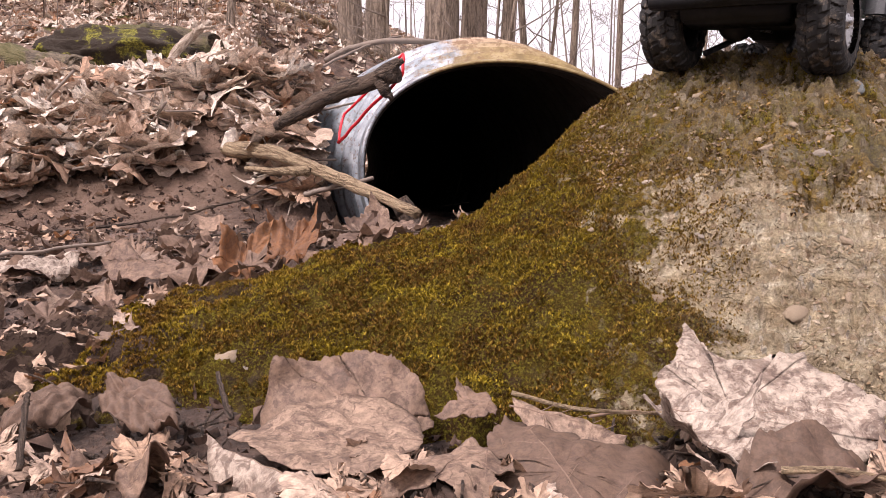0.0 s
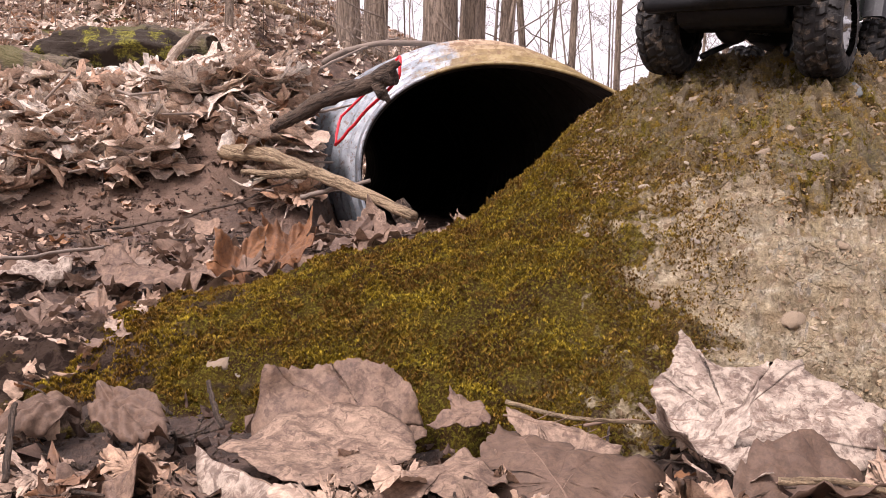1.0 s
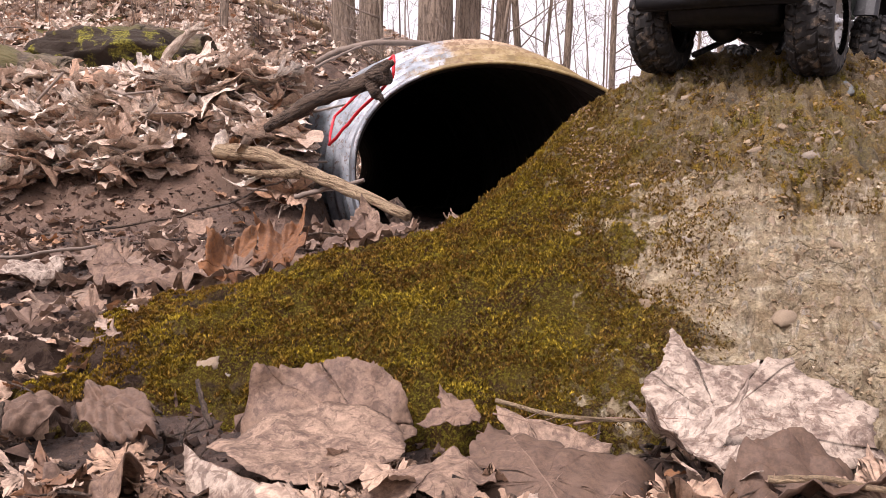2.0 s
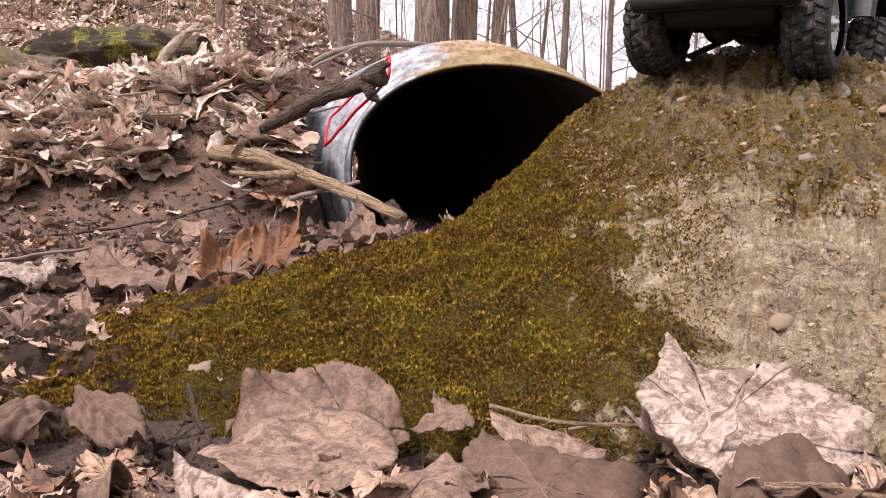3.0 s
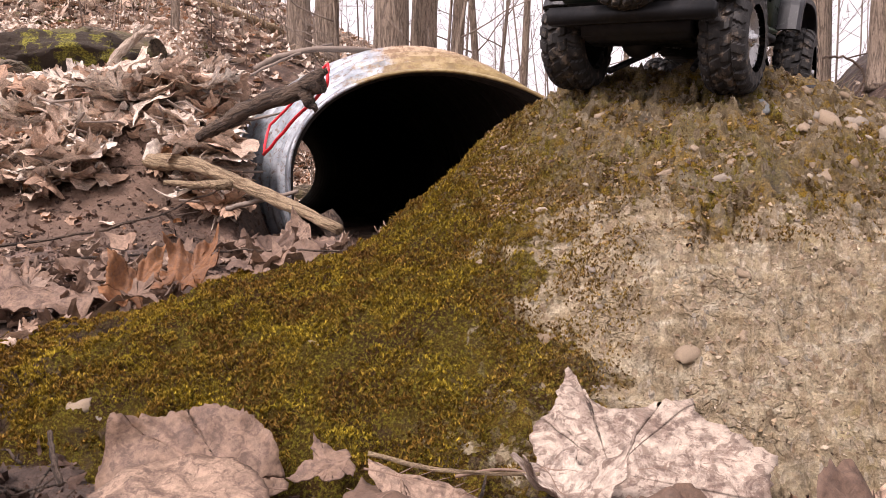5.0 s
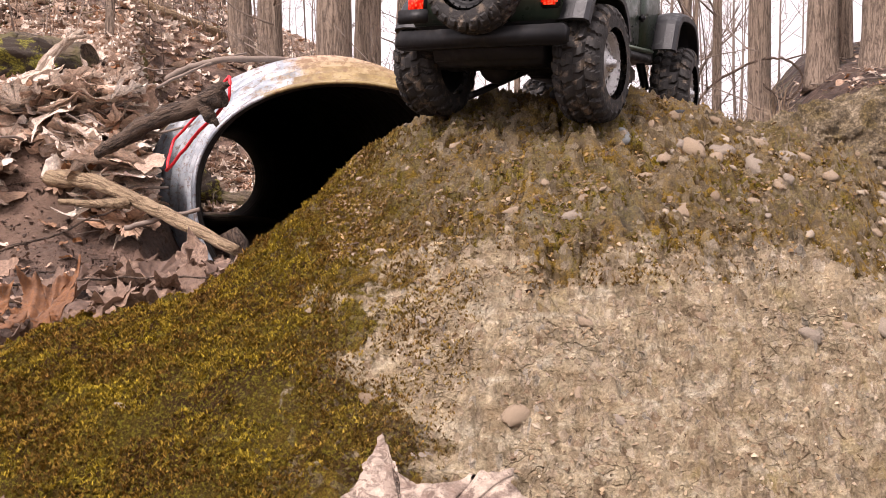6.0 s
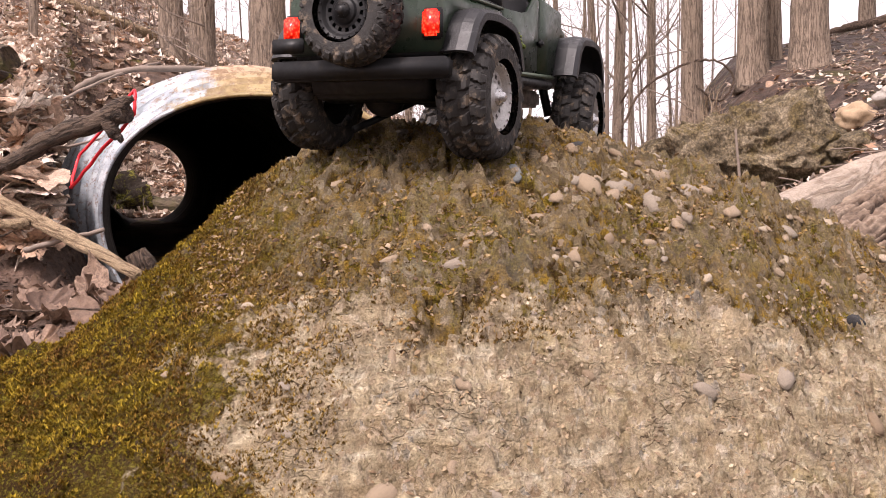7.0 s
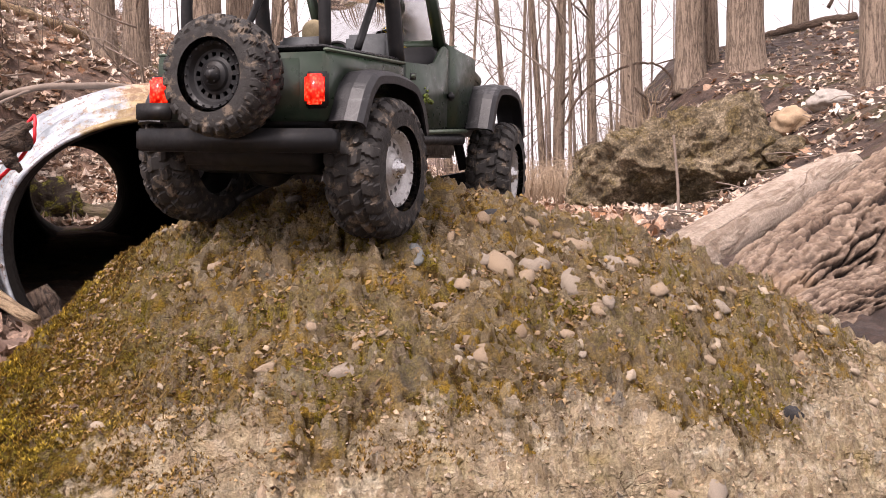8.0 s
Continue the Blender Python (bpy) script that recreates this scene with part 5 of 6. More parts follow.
litter("leaf_litter", 1100, within(-2.0, -0.15, 1.05, 3.2, lambda x, y, rng: x < -0.25 or y > 1.3), (0.008, 0.04), "crumbs and scraps of leaf on the mud", 1, 2, 18, 16, 0.004, 0.5, mat=SCRAPS)
litter("leaf_litter", 4200, within(1.0, 9.5, 2.6, 12.5, lambda x, y, rng: x > 0.364 * y + 0.25 and rng.random() < 0.25 + 0.75 * (fbm(x, y, 0.8, 2, 0.5, 4) > 0.0)), (0.04, 0.12), "dry leaves strewn over the bare bank", 1, 2, 9, 24, 0.02)
litter("leaf_litter", 700, within(0.7, 3.2, 3.4, 14, lambda x, y, rng: 0.3 * y - 0.3 < x < 0.4 * y + 0.4), (0.07, 0.14), "dry leaves along the stream bed", 1, 2, 10, 24, 0.03, mat=SCRAPS)


def debris(name, count, place, length, radius, mat, label, seed, tilt=0.35, lift=0.03):
    """Small broken sticks in one mesh."""
    rng, bm = random.Random(seed), bmesh.new()
    done = 0
    while done < count:
        p = place(rng)
        if not p:
            continue
        ln, r, a = rng.uniform(*length), rng.uniform(*radius), rng.uniform(0, 6.283)
        c = Vector((p[0], p[1], float(top_z(p[0], p[1])) + r + rng.random() * lift))
        d = Vector((math.cos(a), math.sin(a), rng.gauss(0, tilt))) * ln / 2
        side = Vector((rng.gauss(0, 0.1), rng.gauss(0, 0.1), rng.gauss(0, 0.06))) * ln
        kink = Vector((rng.gauss(0, 0.06), rng.gauss(0, 0.06), rng.gauss(0, 0.04))) * ln
        tube(bm, [c - d, c - d * 0.4 + side * 0.7 + kink, c + d * 0.25 + side, c + d], [r, r * 0.95, r * 0.8, r * 0.5], 5)
        done += 1
    return tagged(part(name, bm, mat), label, "twigs", kind="stuff")


debris("twig_litter", 480, within(-1.9, 0.4, 1.7, 3.0, on_left_bank), (0.05, 0.3), (0.0012, 0.0045), TWIG, "thin broken twigs among the leaves", 11, 0.3, 0.06)
debris("twig_litter", 420, within(-1.8, 0.1, 1.2, 3.0, lambda x, y, rng: x < -0.2 or y > 1.5), (0.02, 0.14), (0.0008, 0.002), STICK_DARK, "dark rotten twigs on wet soil", 12, 0.1, 0.006)
debris("twig_litter", 260, within(-0.55, 0.35, 0.44, 0.7, lambda x, y, rng: y < 0.6 or x < -0.15), (0.012, 0.05), (0.0006, 0.0016), STICK_DARK, "dark twig bits among fallen leaves", 13, 0.3, 0.01)
debris("twig_litter", 220, within(-6, 2.4, 3.6, 11, lambda x, y, rng: x < 0.33 * y - 0.6), (0.2, 0.8), (0.003, 0.008), TWIG, "fallen twigs on the wooded bank", 14, 0.12)
debris("twig_litter", 420, within(1.5, 8, 4, 13, lambda x, y, rng: x > 0.364 * y + 0.9 or (x > 0.36 * y and rng.random() < 0.1)), (0.08, 0.55), (0.0025, 0.007), TWIG, "fallen twigs and dead stems on the bare bank", 15, 0.15)

# ---------------- sticks and logs by the pipe
branch("forked_branch", [(-0.53, 2.34, 0.262), (-0.40, 2.2, 0.248), (-0.25, 2.03, 0.195), (-0.05, 1.78, 0.115)], 0.02, 0.011, STICK, "peeled tan forked branch lying on the litter heap", 18, 0.1, 0.004, 12, [([(-0.29, 2.06, 0.2), (-0.34, 2.05, 0.2), (-0.43, 2.08, 0.205)], 0.013, 0.006)], 2)
branch("broken_log", [(-0.38, 2.19, 0.31), (-0.32, 2.15, 0.335), (-0.24, 2.1, 0.37), (-0.1, 2.03, 0.405)], 0.013, 0.022, STICK_DARK, "dark rotten broken log leaning on the pipe", 14, 0.16, 0.006, 12, [([(-0.13, 2.035, 0.4), (-0.1, 2.03, 0.425), (-0.088, 2.03, 0.435)], 0.022, 0.005), ([(-0.13, 2.035, 0.39), (-0.118, 2.03, 0.365), (-0.112, 2.03, 0.35)], 0.018, 0.006)], 4, "log")
branch("short_stump", [(-0.06, 2.04, 0.04), (-0.07, 2.05, 0.09), (-0.095, 2.05, 0.14)], 0.028, 0.02, STICK_DARK, "rotten stump of wood in the pipe mouth", 9, 0.15, 0.004, 10, (), 6, "stump")
branch("limb_over_pipe", [(-0.33, 2.7, 0.53), (-0.25, 2.66, 0.56), (-0.12, 2.62, 0.572), (0.1, 2.85, 0.585), (0.3, 3.2, 0.55), (0.5, 3.7, 0.45)], 0.009, 0.007, TWIG, "thin grey limb lying across the pipe", 20, 0.1, 0.004, 8, (), 7)
branch("thin_stick", [(-0.42, 2.42, 0.42), (-0.22, 2.6, 0.55), (-0.12, 2.7, 0.6)], 0.004, 0.003, TWIG, "thin stick leaning on the pipe", 10, 0.1, 0.003, 6, (), 8)
branch("long_twig", [(-1.15, 2.0, 0.06), (-0.8, 1.95, 0.075), (-0.5, 2.02, 0.12), (-0.3, 2.1, 0.2)], 0.004, 0.002, STICK_DARK, "long thin dark twig lying over mud", 14, 0.1, 0.006, 6, (), 9)
branch("long_twig", [(-0.62, 1.25, 0.055), (-0.45, 1.45, 0.08), (-0.2, 1.5, 0.09), (0.0, 1.46, 0.09)], 0.0025, 0.0015, STICK_DARK, "long thin dark twig lying over mud", 14, 0.1, 0.004, 6, (), 10)
branch("long_twig", [(-0.72, 1.0, 0.045), (-0.55, 1.1, 0.07), (-0.42, 1.2, 0.085)], 0.003, 0.002, TWIG, "thin twig beside the tan leaf", 10, 0.1, 0.003, 6, (), 11)
branch("pale_stick", [(-0.3, 2.06, 0.15), (-0.22, 2.04, 0.17), (-0.15, 2.04, 0.185)], 0.006, 0.004, TWIG, "short stick caught at the pipe edge", 8, 0.1, 0.003, 6, (), 12)
branch("pale_stick", [(0.175, 0.485, 0.0), (0.2, 0.47, 0.004), (0.23, 0.44, 0.004)], 0.0022, 0.0016, STICK, "short pale twig among fallen leaves", 8, 0.1, 0.001, 6, (), 13)
branch("pale_stick", [(0.042, 0.575, 0.022), (0.075, 0.572, 0.014), (0.105, 0.566, 0.012), (0.135, 0.556, 0.014)], 0.0016, 0.0012, STICK, "thin leaf stalk before the rock", 10, 0.05, 0.0006, 6, (), 14)
branch("dark_stick", [(-0.235, 0.52, -0.01), (-0.243, 0.545, 0.012), (-0.247, 0.56, 0.025)], 0.0022, 0.0018, STICK_DARK, "dark twig stub standing in the soil", 8, 0.1, 0.001, 6, (), 15)
branch("dark_stick", [(-0.135, 0.6, 0.0), (-0.142, 0.61, 0.012), (-0.15, 0.625, 0.025)], 0.0022, 0.0015, STICK_DARK, "dark twig stub standing in the soil", 8, 0.1, 0.001, 6, (), 16)

STRAP = simple("red_plastic_tape", (0.75, 0.02, 0.03), 0.45, vary=0.15, scale=50)
bm = bmesh.new()
line = [(-0.085, 2.06, 0.452), (-0.092, 2.055, 0.4), (-0.17, 2.13, 0.335), (-0.24, 2.19, 0.27)]
tube(bm, bent(line, 14, 0.002, 3), [0.0036] * 14, 6)
tube(bm, bent([(-0.085, 2.06, 0.452), (-0.19, 2.2, 0.37), (-0.235, 2.25, 0.335), (-0.24, 2.19, 0.27)], 12, 0.002, 4), [0.0032] * 12, 6)
tagged(part("red_tie_cord", bm, STRAP), "bright red plastic cord tied at the pipe edge", "cord")



def laid(points, lift):
    """The same line, laid on the ground."""
    return [(x, y, float(ground_z(x, y)) + lift) for x, y, _ in points]


# ---------------- the far side: boulder, stones, fallen trunks
STONE = simple("grey_river_stone", (0.3, 0.27, 0.24), 0.8, vary=0.3, scale=12, relief=0.004)
STONE_TAN = simple("ochre_river_stone", (0.34, 0.24, 0.15), 0.8, vary=0.3, scale=12, relief=0.004)


def boulder_stuff():
    """Grey-olive conglomerate of the far boulder, rough and mossy in patches."""
    m, n, l, b = material("far_conglomerate", 0.95)
    v = coords(n)
    c = ramp(n, l, grain(n, l, v, 5, 9, 0.7), [(0.3, (0.09, 0.068, 0.038)), (0.5, (0.195, 0.146, 0.086)), (0.72, (0.375, 0.3, 0.203))])
    c = mix(n, l, calc(n, l, "MULTIPLY", span(n, l, grain(n, l, v, 4, 8, 0.72), 0.5, 0.66), 0.7), c, (0.158, 0.112, 0.038))
    c = mix(n, l, 0.6, c, ramp(n, l, cells(n, l, v, 42), [(0.1, 1.6), (0.7, 0.4)]), "MULTIPLY")
    c = mix(n, l, 0.7, c, ramp(n, l, grain(n, l, v, 70, 7, 0.8), [(0.3, 0.4), (0.7, 1.7)]), "MULTIPLY")
    l.new(c, b.inputs["Base Color"])
    bump(n, l, b, grain(n, l, v, 34, 8, 0.75), 1.0, 0.03)
    return m


FAR_ROCK = boulder_stuff()
MOSSY, n_, l_, b_ = material("damp_ledge_moss", 0.95)
v_ = coords(n_)
c_ = mix(n_, l_, span(n_, l_, grain(n_, l_, v_, 7, 7, 0.65, 0.4), 0.5, 0.62), (0.045, 0.03, 0.02), mix(n_, l_, span(n_, l_, grain(n_, l_, v_, 60, 5, 0.7), 0.4, 0.62), (0.09, 0.08, 0.012), (0.3, 0.27, 0.04)))
l_.new(c_, b_.inputs["Base Color"])
bump(n_, l_, b_, grain(n_, l_, v_, 45, 7, 0.7), 0.9, 0.03)


def stone(name, centre, size, mat, label, seed, sub=4, lump=0.3, turn=0.0, category="stone", flat=0.0):
    bm = bmesh.new()
    bmesh.ops.create_icosphere(bm, subdivisions=sub, radius=1)
    off = Vector((seed * 3.1, seed * 1.7, seed))
    for v in bm.verts:
        p = v.co.copy()
        q = Vector([math.copysign(abs(c) ** (1 - flat), c) for c in p])
        k = 1 + lump * noise.fractal(p * 1.3 + off, 1.0, 2.0, 4) + lump * 0.3 * noise.fractal(p * 5 + off, 0.7, 2.0, 4)
        v.co = Vector((q.x * size[0], q.y * size[1], q.z * size[2])) * k
    ob = part(name, bm, mat)
    ob.matrix_basis = pose(*centre, 0, 0, turn)
    return tagged(ob, label, category)




def boulder(m):
    """A split block: a rounded solid cut by flat planes, then roughened with pits and pebbles."""
    cuts = [(Vector(n).normalized(), d) for n, d in (((-0.3, 0.0, 1.0), 0.5), ((1, 0.1, 0.15), 0.88), ((-1, -0.2, 0.25), 0.9), ((0.1, -1, 0.3), 0.58), ((-0.5, -0.8, -0.2), 0.72), ((0, 1, 0.1), 0.6), ((0.2, 0, -1), 0.6), ((0, -0.75, -0.7), 0.44), ((-0.1, -0.6, 0.8), 0.6), ((0.8, -0.3, 0.6), 0.84), ((-0.75, -0.2, 0.7), 0.76), ((0.6, -0.8, 0.0), 0.8))]
    bm = bmesh.new()
    bmesh.ops.create_icosphere(bm, subdivisions=7, radius=1)
    for v in bm.verts:
        w = v.co + 0.1 * noise.noise_vector(v.co * 2.2)
        w.normalize()
        r = min(d / max(n.dot(w), 0.05) for n, d in cuts)
        p = w * r
        crag = 0.05 * noise.fractal(p * 2.6, 0.9, 2.0, 5) - 0.13 * abs(noise.noise(p * 4.3 + Vector((3, 1, 7)))) - 0.09 * abs(noise.noise(p * 9.5)) - 0.03 * abs(noise.noise(p * 23))
        peb = 0.035 * max(0.0, 0.5 - noise.voronoi(p * 11)[0][0]) + 0.028 * max(0.0, 0.5 - noise.voronoi(p * 24)[0][0])
        v.co = p + w * (crag + peb)
    ob = part("boulder", bm, FAR_ROCK)
    ob.matrix_basis = m
    return tagged(ob, "large angular mossy conglomerate boulder on the bank", "boulder")


boulder(pose(4.13, 8.05, 0.46, 0, 0, -26))
stone("round_stone", (5.25, 8.1, float(ground_z(5.25, 8.1)) + 0.07), (0.2, 0.16, 0.15), STONE_TAN, "rounded ochre stone on the bank", 5)
stone("round_stone", (5.62, 8.05, float(ground_z(5.62, 8.05)) + 0.04), (0.19, 0.14, 0.1), STONE, "rounded grey stone on the bank", 6)
stone("flat_stone", (4.75, 7.3, float(ground_z(4.75, 7.3)) + 0.04), (0.2, 0.2, 0.11), FAR_ROCK, "small mossy stone below the boulder", 7)
stone("mossy_mound", (-1.3, 8.9, 0.2), (0.3, 0.3, 0.3), MOSSY, "mossy mound of earth beyond the pipe", 12, 5, 0.55, 0, "mound")
stone("mossy_ledge", (-2.35, 7.15, 1.14), (0.75, 0.35, 0.26), MOSSY, "dark mossy rock ledge on the hillside", 9, 5, 0.3, 12, "rock")
branch("mossy_log", laid([(-3.6, 7.0, 1.52), (-3.0, 6.8, 1.42), (-2.55, 6.5, 1.25), (-2.35, 6.3, 1.12)], 0.12), 0.12, 0.09, BARK_MOSS, "moss-covered fallen log on the hillside", 18, 0.12, 0.02, 12, (), 21, "log")
branch("mossy_log", laid([(-2.5, 7.3, 1.36), (-2.1, 7.28, 1.36), (-1.7, 7.22, 1.33)], 0.1), 0.13, 0.11, BARK_MOSS, "short moss-patched log on the hillside", 12, 0.12, 0.02, 12, (), 22, "log")
branch("mossy_log", laid([(-1.6, 9.0, 0.52), (-1.15, 8.9, 0.45), (-0.7, 8.85, 0.36)], 0.07), 0.1, 0.09, BARK_MOSS, "mossy log lying beyond the far pipe end", 12, 0.12, 0.02, 12, (), 33, "log")
branch("bleached_fork", [(-2.0, 6.7, 0.86), (-1.9, 6.75, 1.14), (-1.82, 6.85, 1.28), (-1.7, 7.0, 1.43)], 0.045, 0.025, BARE_WOOD, "bleached forked stick leaning on the hillside", 10, 0.12, 0.01, 8, [([(-1.8, 6.86, 1.3), (-1.74, 6.84, 1.35), (-1.62, 6.85, 1.37)], 0.025, 0.012)], 23)
branch("fallen_limb", laid([(-2.6, 11.5, 2.2), (-2.35, 11.79, 2.2), (-1.98, 12.06, 2.02), (-1.5, 12.9, 1.73)], 0.05), 0.055, 0.07, STICK, "long barkless limb lying down the hillside", 20, 0.08, 0.02, 10, (), 24)
branch("bare_log", [(1.05, 2.02, 0.02), (1.3, 2.36, 0.08), (1.9, 3.06, 0.165), (2.7, 3.95, 0.28), (3.42, 4.7, 0.36)], 0.082, 0.1, BARE_WOOD, "bleached barkless log lying behind the rock", 60, 0.0, 0.0, 80, (), 25, "log", 0.035)
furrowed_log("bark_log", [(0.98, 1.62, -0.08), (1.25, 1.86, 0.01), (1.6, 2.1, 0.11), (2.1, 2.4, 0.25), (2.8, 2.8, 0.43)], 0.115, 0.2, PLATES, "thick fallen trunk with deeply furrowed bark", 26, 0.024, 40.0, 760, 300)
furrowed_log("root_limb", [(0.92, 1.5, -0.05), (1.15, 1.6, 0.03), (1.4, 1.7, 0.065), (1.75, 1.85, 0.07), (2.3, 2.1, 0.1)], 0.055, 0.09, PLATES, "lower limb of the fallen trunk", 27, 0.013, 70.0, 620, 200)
branch("dry_stem", [(3.345, 6.5, 0.02), (3.35, 6.52, 0.35), (3.34, 6.55, 0.68)], 0.013, 0.009, TWIG, "thin pale dead stem standing before the boulder", 10, 0.05, 0.004, 6, (), 28, "stem")
branch("hanging_vine", [(4.2, 11.4, 1.0), (4.45, 11.3, 1.5), (4.9, 11.1, 1.78), (5.3, 11.0, 1.82), (5.5, 11.0, 1.6), (5.35, 11.05, 1.35), (5.1, 11.1, 1.5), (5.0, 11.15, 1.7)], 0.016, 0.012, STICK_DARK, "dark looping vine over the bank", 30, 0.1, 0.02, 8, [([(5.3, 11.0, 1.82), (5.8, 11.3, 1.95), (6.5, 11.8, 2.2)], 0.011, 0.006), ([(4.45, 11.3, 1.5), (4.3, 11.0, 2.0), (4.1, 10.8, 2.9)], 0.01, 0.005)], 29, "vine")
branch("dark_fallen_log", laid([(7.8, 13.1, 2.72), (8.4, 12.95, 2.78), (9.3, 12.75, 2.98)], 0.06), 0.05, 0.075, STICK_DARK, "dark fallen log lying along the hill crest", 12, 0.12, 0.03, 10, [([(8.9, 12.85, 2.9), (9.0, 12.8, 3.1), (9.05, 12.8, 3.2)], 0.03, 0.012)], 30, "log")
branch("hill_limb", laid([(6.6, 8.4, 1.2), (6.9, 8.9, 1.6), (7.4, 9.2, 1.85)], 0.015), 0.02, 0.014, TWIG, "pale limb lying on the bare bank", 12, 0.1, 0.02, 8, (), 31)
branch("hill_limb", laid([(5.3, 7.4, 0.72), (5.9, 7.2, 0.78), (6.5, 7.3, 0.84)], 0.015), 0.022, 0.016, TWIG, "pale root crossing the bank", 12, 0.1, 0.02, 8, (), 32)

# ---------------- trees


def limb(bm, start, way, length, radius, depth, rng, sides=6):
    n = 6
    pts, p, d = [start], Vector(start), Vector(way).normalized()
    for k in range(n):
        d = (d + Vector((rng.gauss(0, 0.13), rng.gauss(0, 0.13), rng.gauss(0.03, 0.1)))).normalized()
        p = p + d * length / n
        pts.append(p.copy())
    tube(bm, pts, taper(n + 1, radius, radius * 0.35), sides)
    if depth:
        for k in range(2, n + 1):
            if rng.random() < 0.75:
                side = Vector((rng.gauss(0, 1), rng.gauss(0, 1), rng.gauss(0.3, 0.6))).normalized()
                limb(bm, pts[k], d * 0.6 + side * 0.75, length * rng.uniform(0.35, 0.6), max(radius * 0.42, 0.0035), depth - 1, rng, max(sides - 1, 4))


def tree(bearing, dist, dia, lean, height, label, seed, low=2.6, twigs=6):
    rng = random.Random(seed)
    x, y = dist * math.sin(radians(bearing)), dist * math.cos(radians(bearing))
    z = float(ground_z(x, y)) - 0.15
    base = empty("tree", pose(x, y, z), label, "tree", "trees of the wood")
    bm = bmesh.new()
    n = 26
    pts = [Vector((lean * height * t ** 1.1 + 0.02 * math.sin(5 * t + seed), 0.04 * math.sin(4 * t + 2 * seed), height * t)) for t in ((k / (n - 1)) ** 1.5 for k in range(n))]
    rad = [dia / 2 * ((1 - 0.6 * p.z / height) + 0.28 * math.exp(-p.z / (dia * 0.7))) for p in pts]
    tube(bm, pts, rad, 20, 0.035, seed)
    part("trunk", bm, BARK, base)
    bm = bmesh.new()
    for k in range(twigs):
        h = rng.uniform(low, height * 0.95)
        q = min(range(n), key=lambda i: abs(pts[i].z - h))
        a = rng.uniform(0, 6.283)
        limb(bm, pts[q], (math.cos(a), math.sin(a), rng.uniform(0.2, 0.9)), rng.uniform(0.25, 0.4) * height * 0.7, max(rad[q] * 0.24, 0.010), 3, rng)
    part("bare_crown", bm, TWIG, base)
    return base


BIG, MIDT, THIN = "stout grey-brown tree trunk with furrowed bark", "slender bare tree on the wooded bank", "thin bare sapling trunk"
for row in ((-0.3, 11.5, 0.44, 0.03, 11, BIG), (1.7, 12.2, 0.36, 0.05, 11, BIG), (3.6, 14, 0.2, 0.06, 10, MIDT), (-3.9, 13.5, 0.34, 0.02, 11, BIG), (-5.6, 12.0, 0.3, -0.02, 10, BIG),
            (24.3, 13.0, 0.30, 0.02, 11, BIG), (27.6, 12.4, 0.36, 0.01, 12, BIG), (28.7, 13.2, 0.18, 0.01, 10, MIDT), (30.4, 12.3, 0.43, 0.02, 12, BIG), (37.4, 10.5, 0.3, 0.0, 10, BIG),
            (21.8, 14.5, 0.15, 0.03, 10, MIDT), (19.8, 16, 0.2, 0.06, 11, MIDT), (19.0, 17, 0.13, -0.05, 10, MIDT), (16.8, 18, 0.12, -0.04, 10, MIDT), (13.2, 19, 0.12, 0.07, 10, MIDT), (7.6, 18, 0.15, 0.04, 10, MIDT), (5.0, 16, 0.13, -0.06, 9, MIDT), (10.3, 22, 0.16, 0.03, 11, MIDT),
            (-10.5, 16, 0.26, 0.02, 11, MIDT), (-16, 18, 0.3, 0.0, 11, MIDT), (33.2, 17, 0.26, 0.02, 10, MIDT), (41, 13, 0.4, 0.0, 11, BIG), (-23, 15, 0.35, 0.01, 11, BIG)):
    tree(*row, seed=int(row[1] * 10 + row[0]), low=2.2 if row[2] > 0.3 else 1.2, twigs=5 if row[2] > 0.3 else 10)
for row in ((-12.7, 9.2, 0.085, 0.07, 5, THIN), (-3.2, 9.5, 0.04, -0.01, 4, THIN), (17.6, 15, 0.07, 0.05, 6, THIN), (20.6, 13.5, 0.06, 0.02, 6, THIN), (24.6, 11.8, 0.05, -0.06, 5, THIN), (2.9, 11, 0.05, 0.2, 5, THIN), (5.8, 13, 0.06, 0.12, 5, THIN), (14.5, 13, 0.05, 0.1, 5, THIN)):
    tree(*row, seed=int(row[1] * 10 + row[0] * 3 + 400), low=0.6, twigs=9)


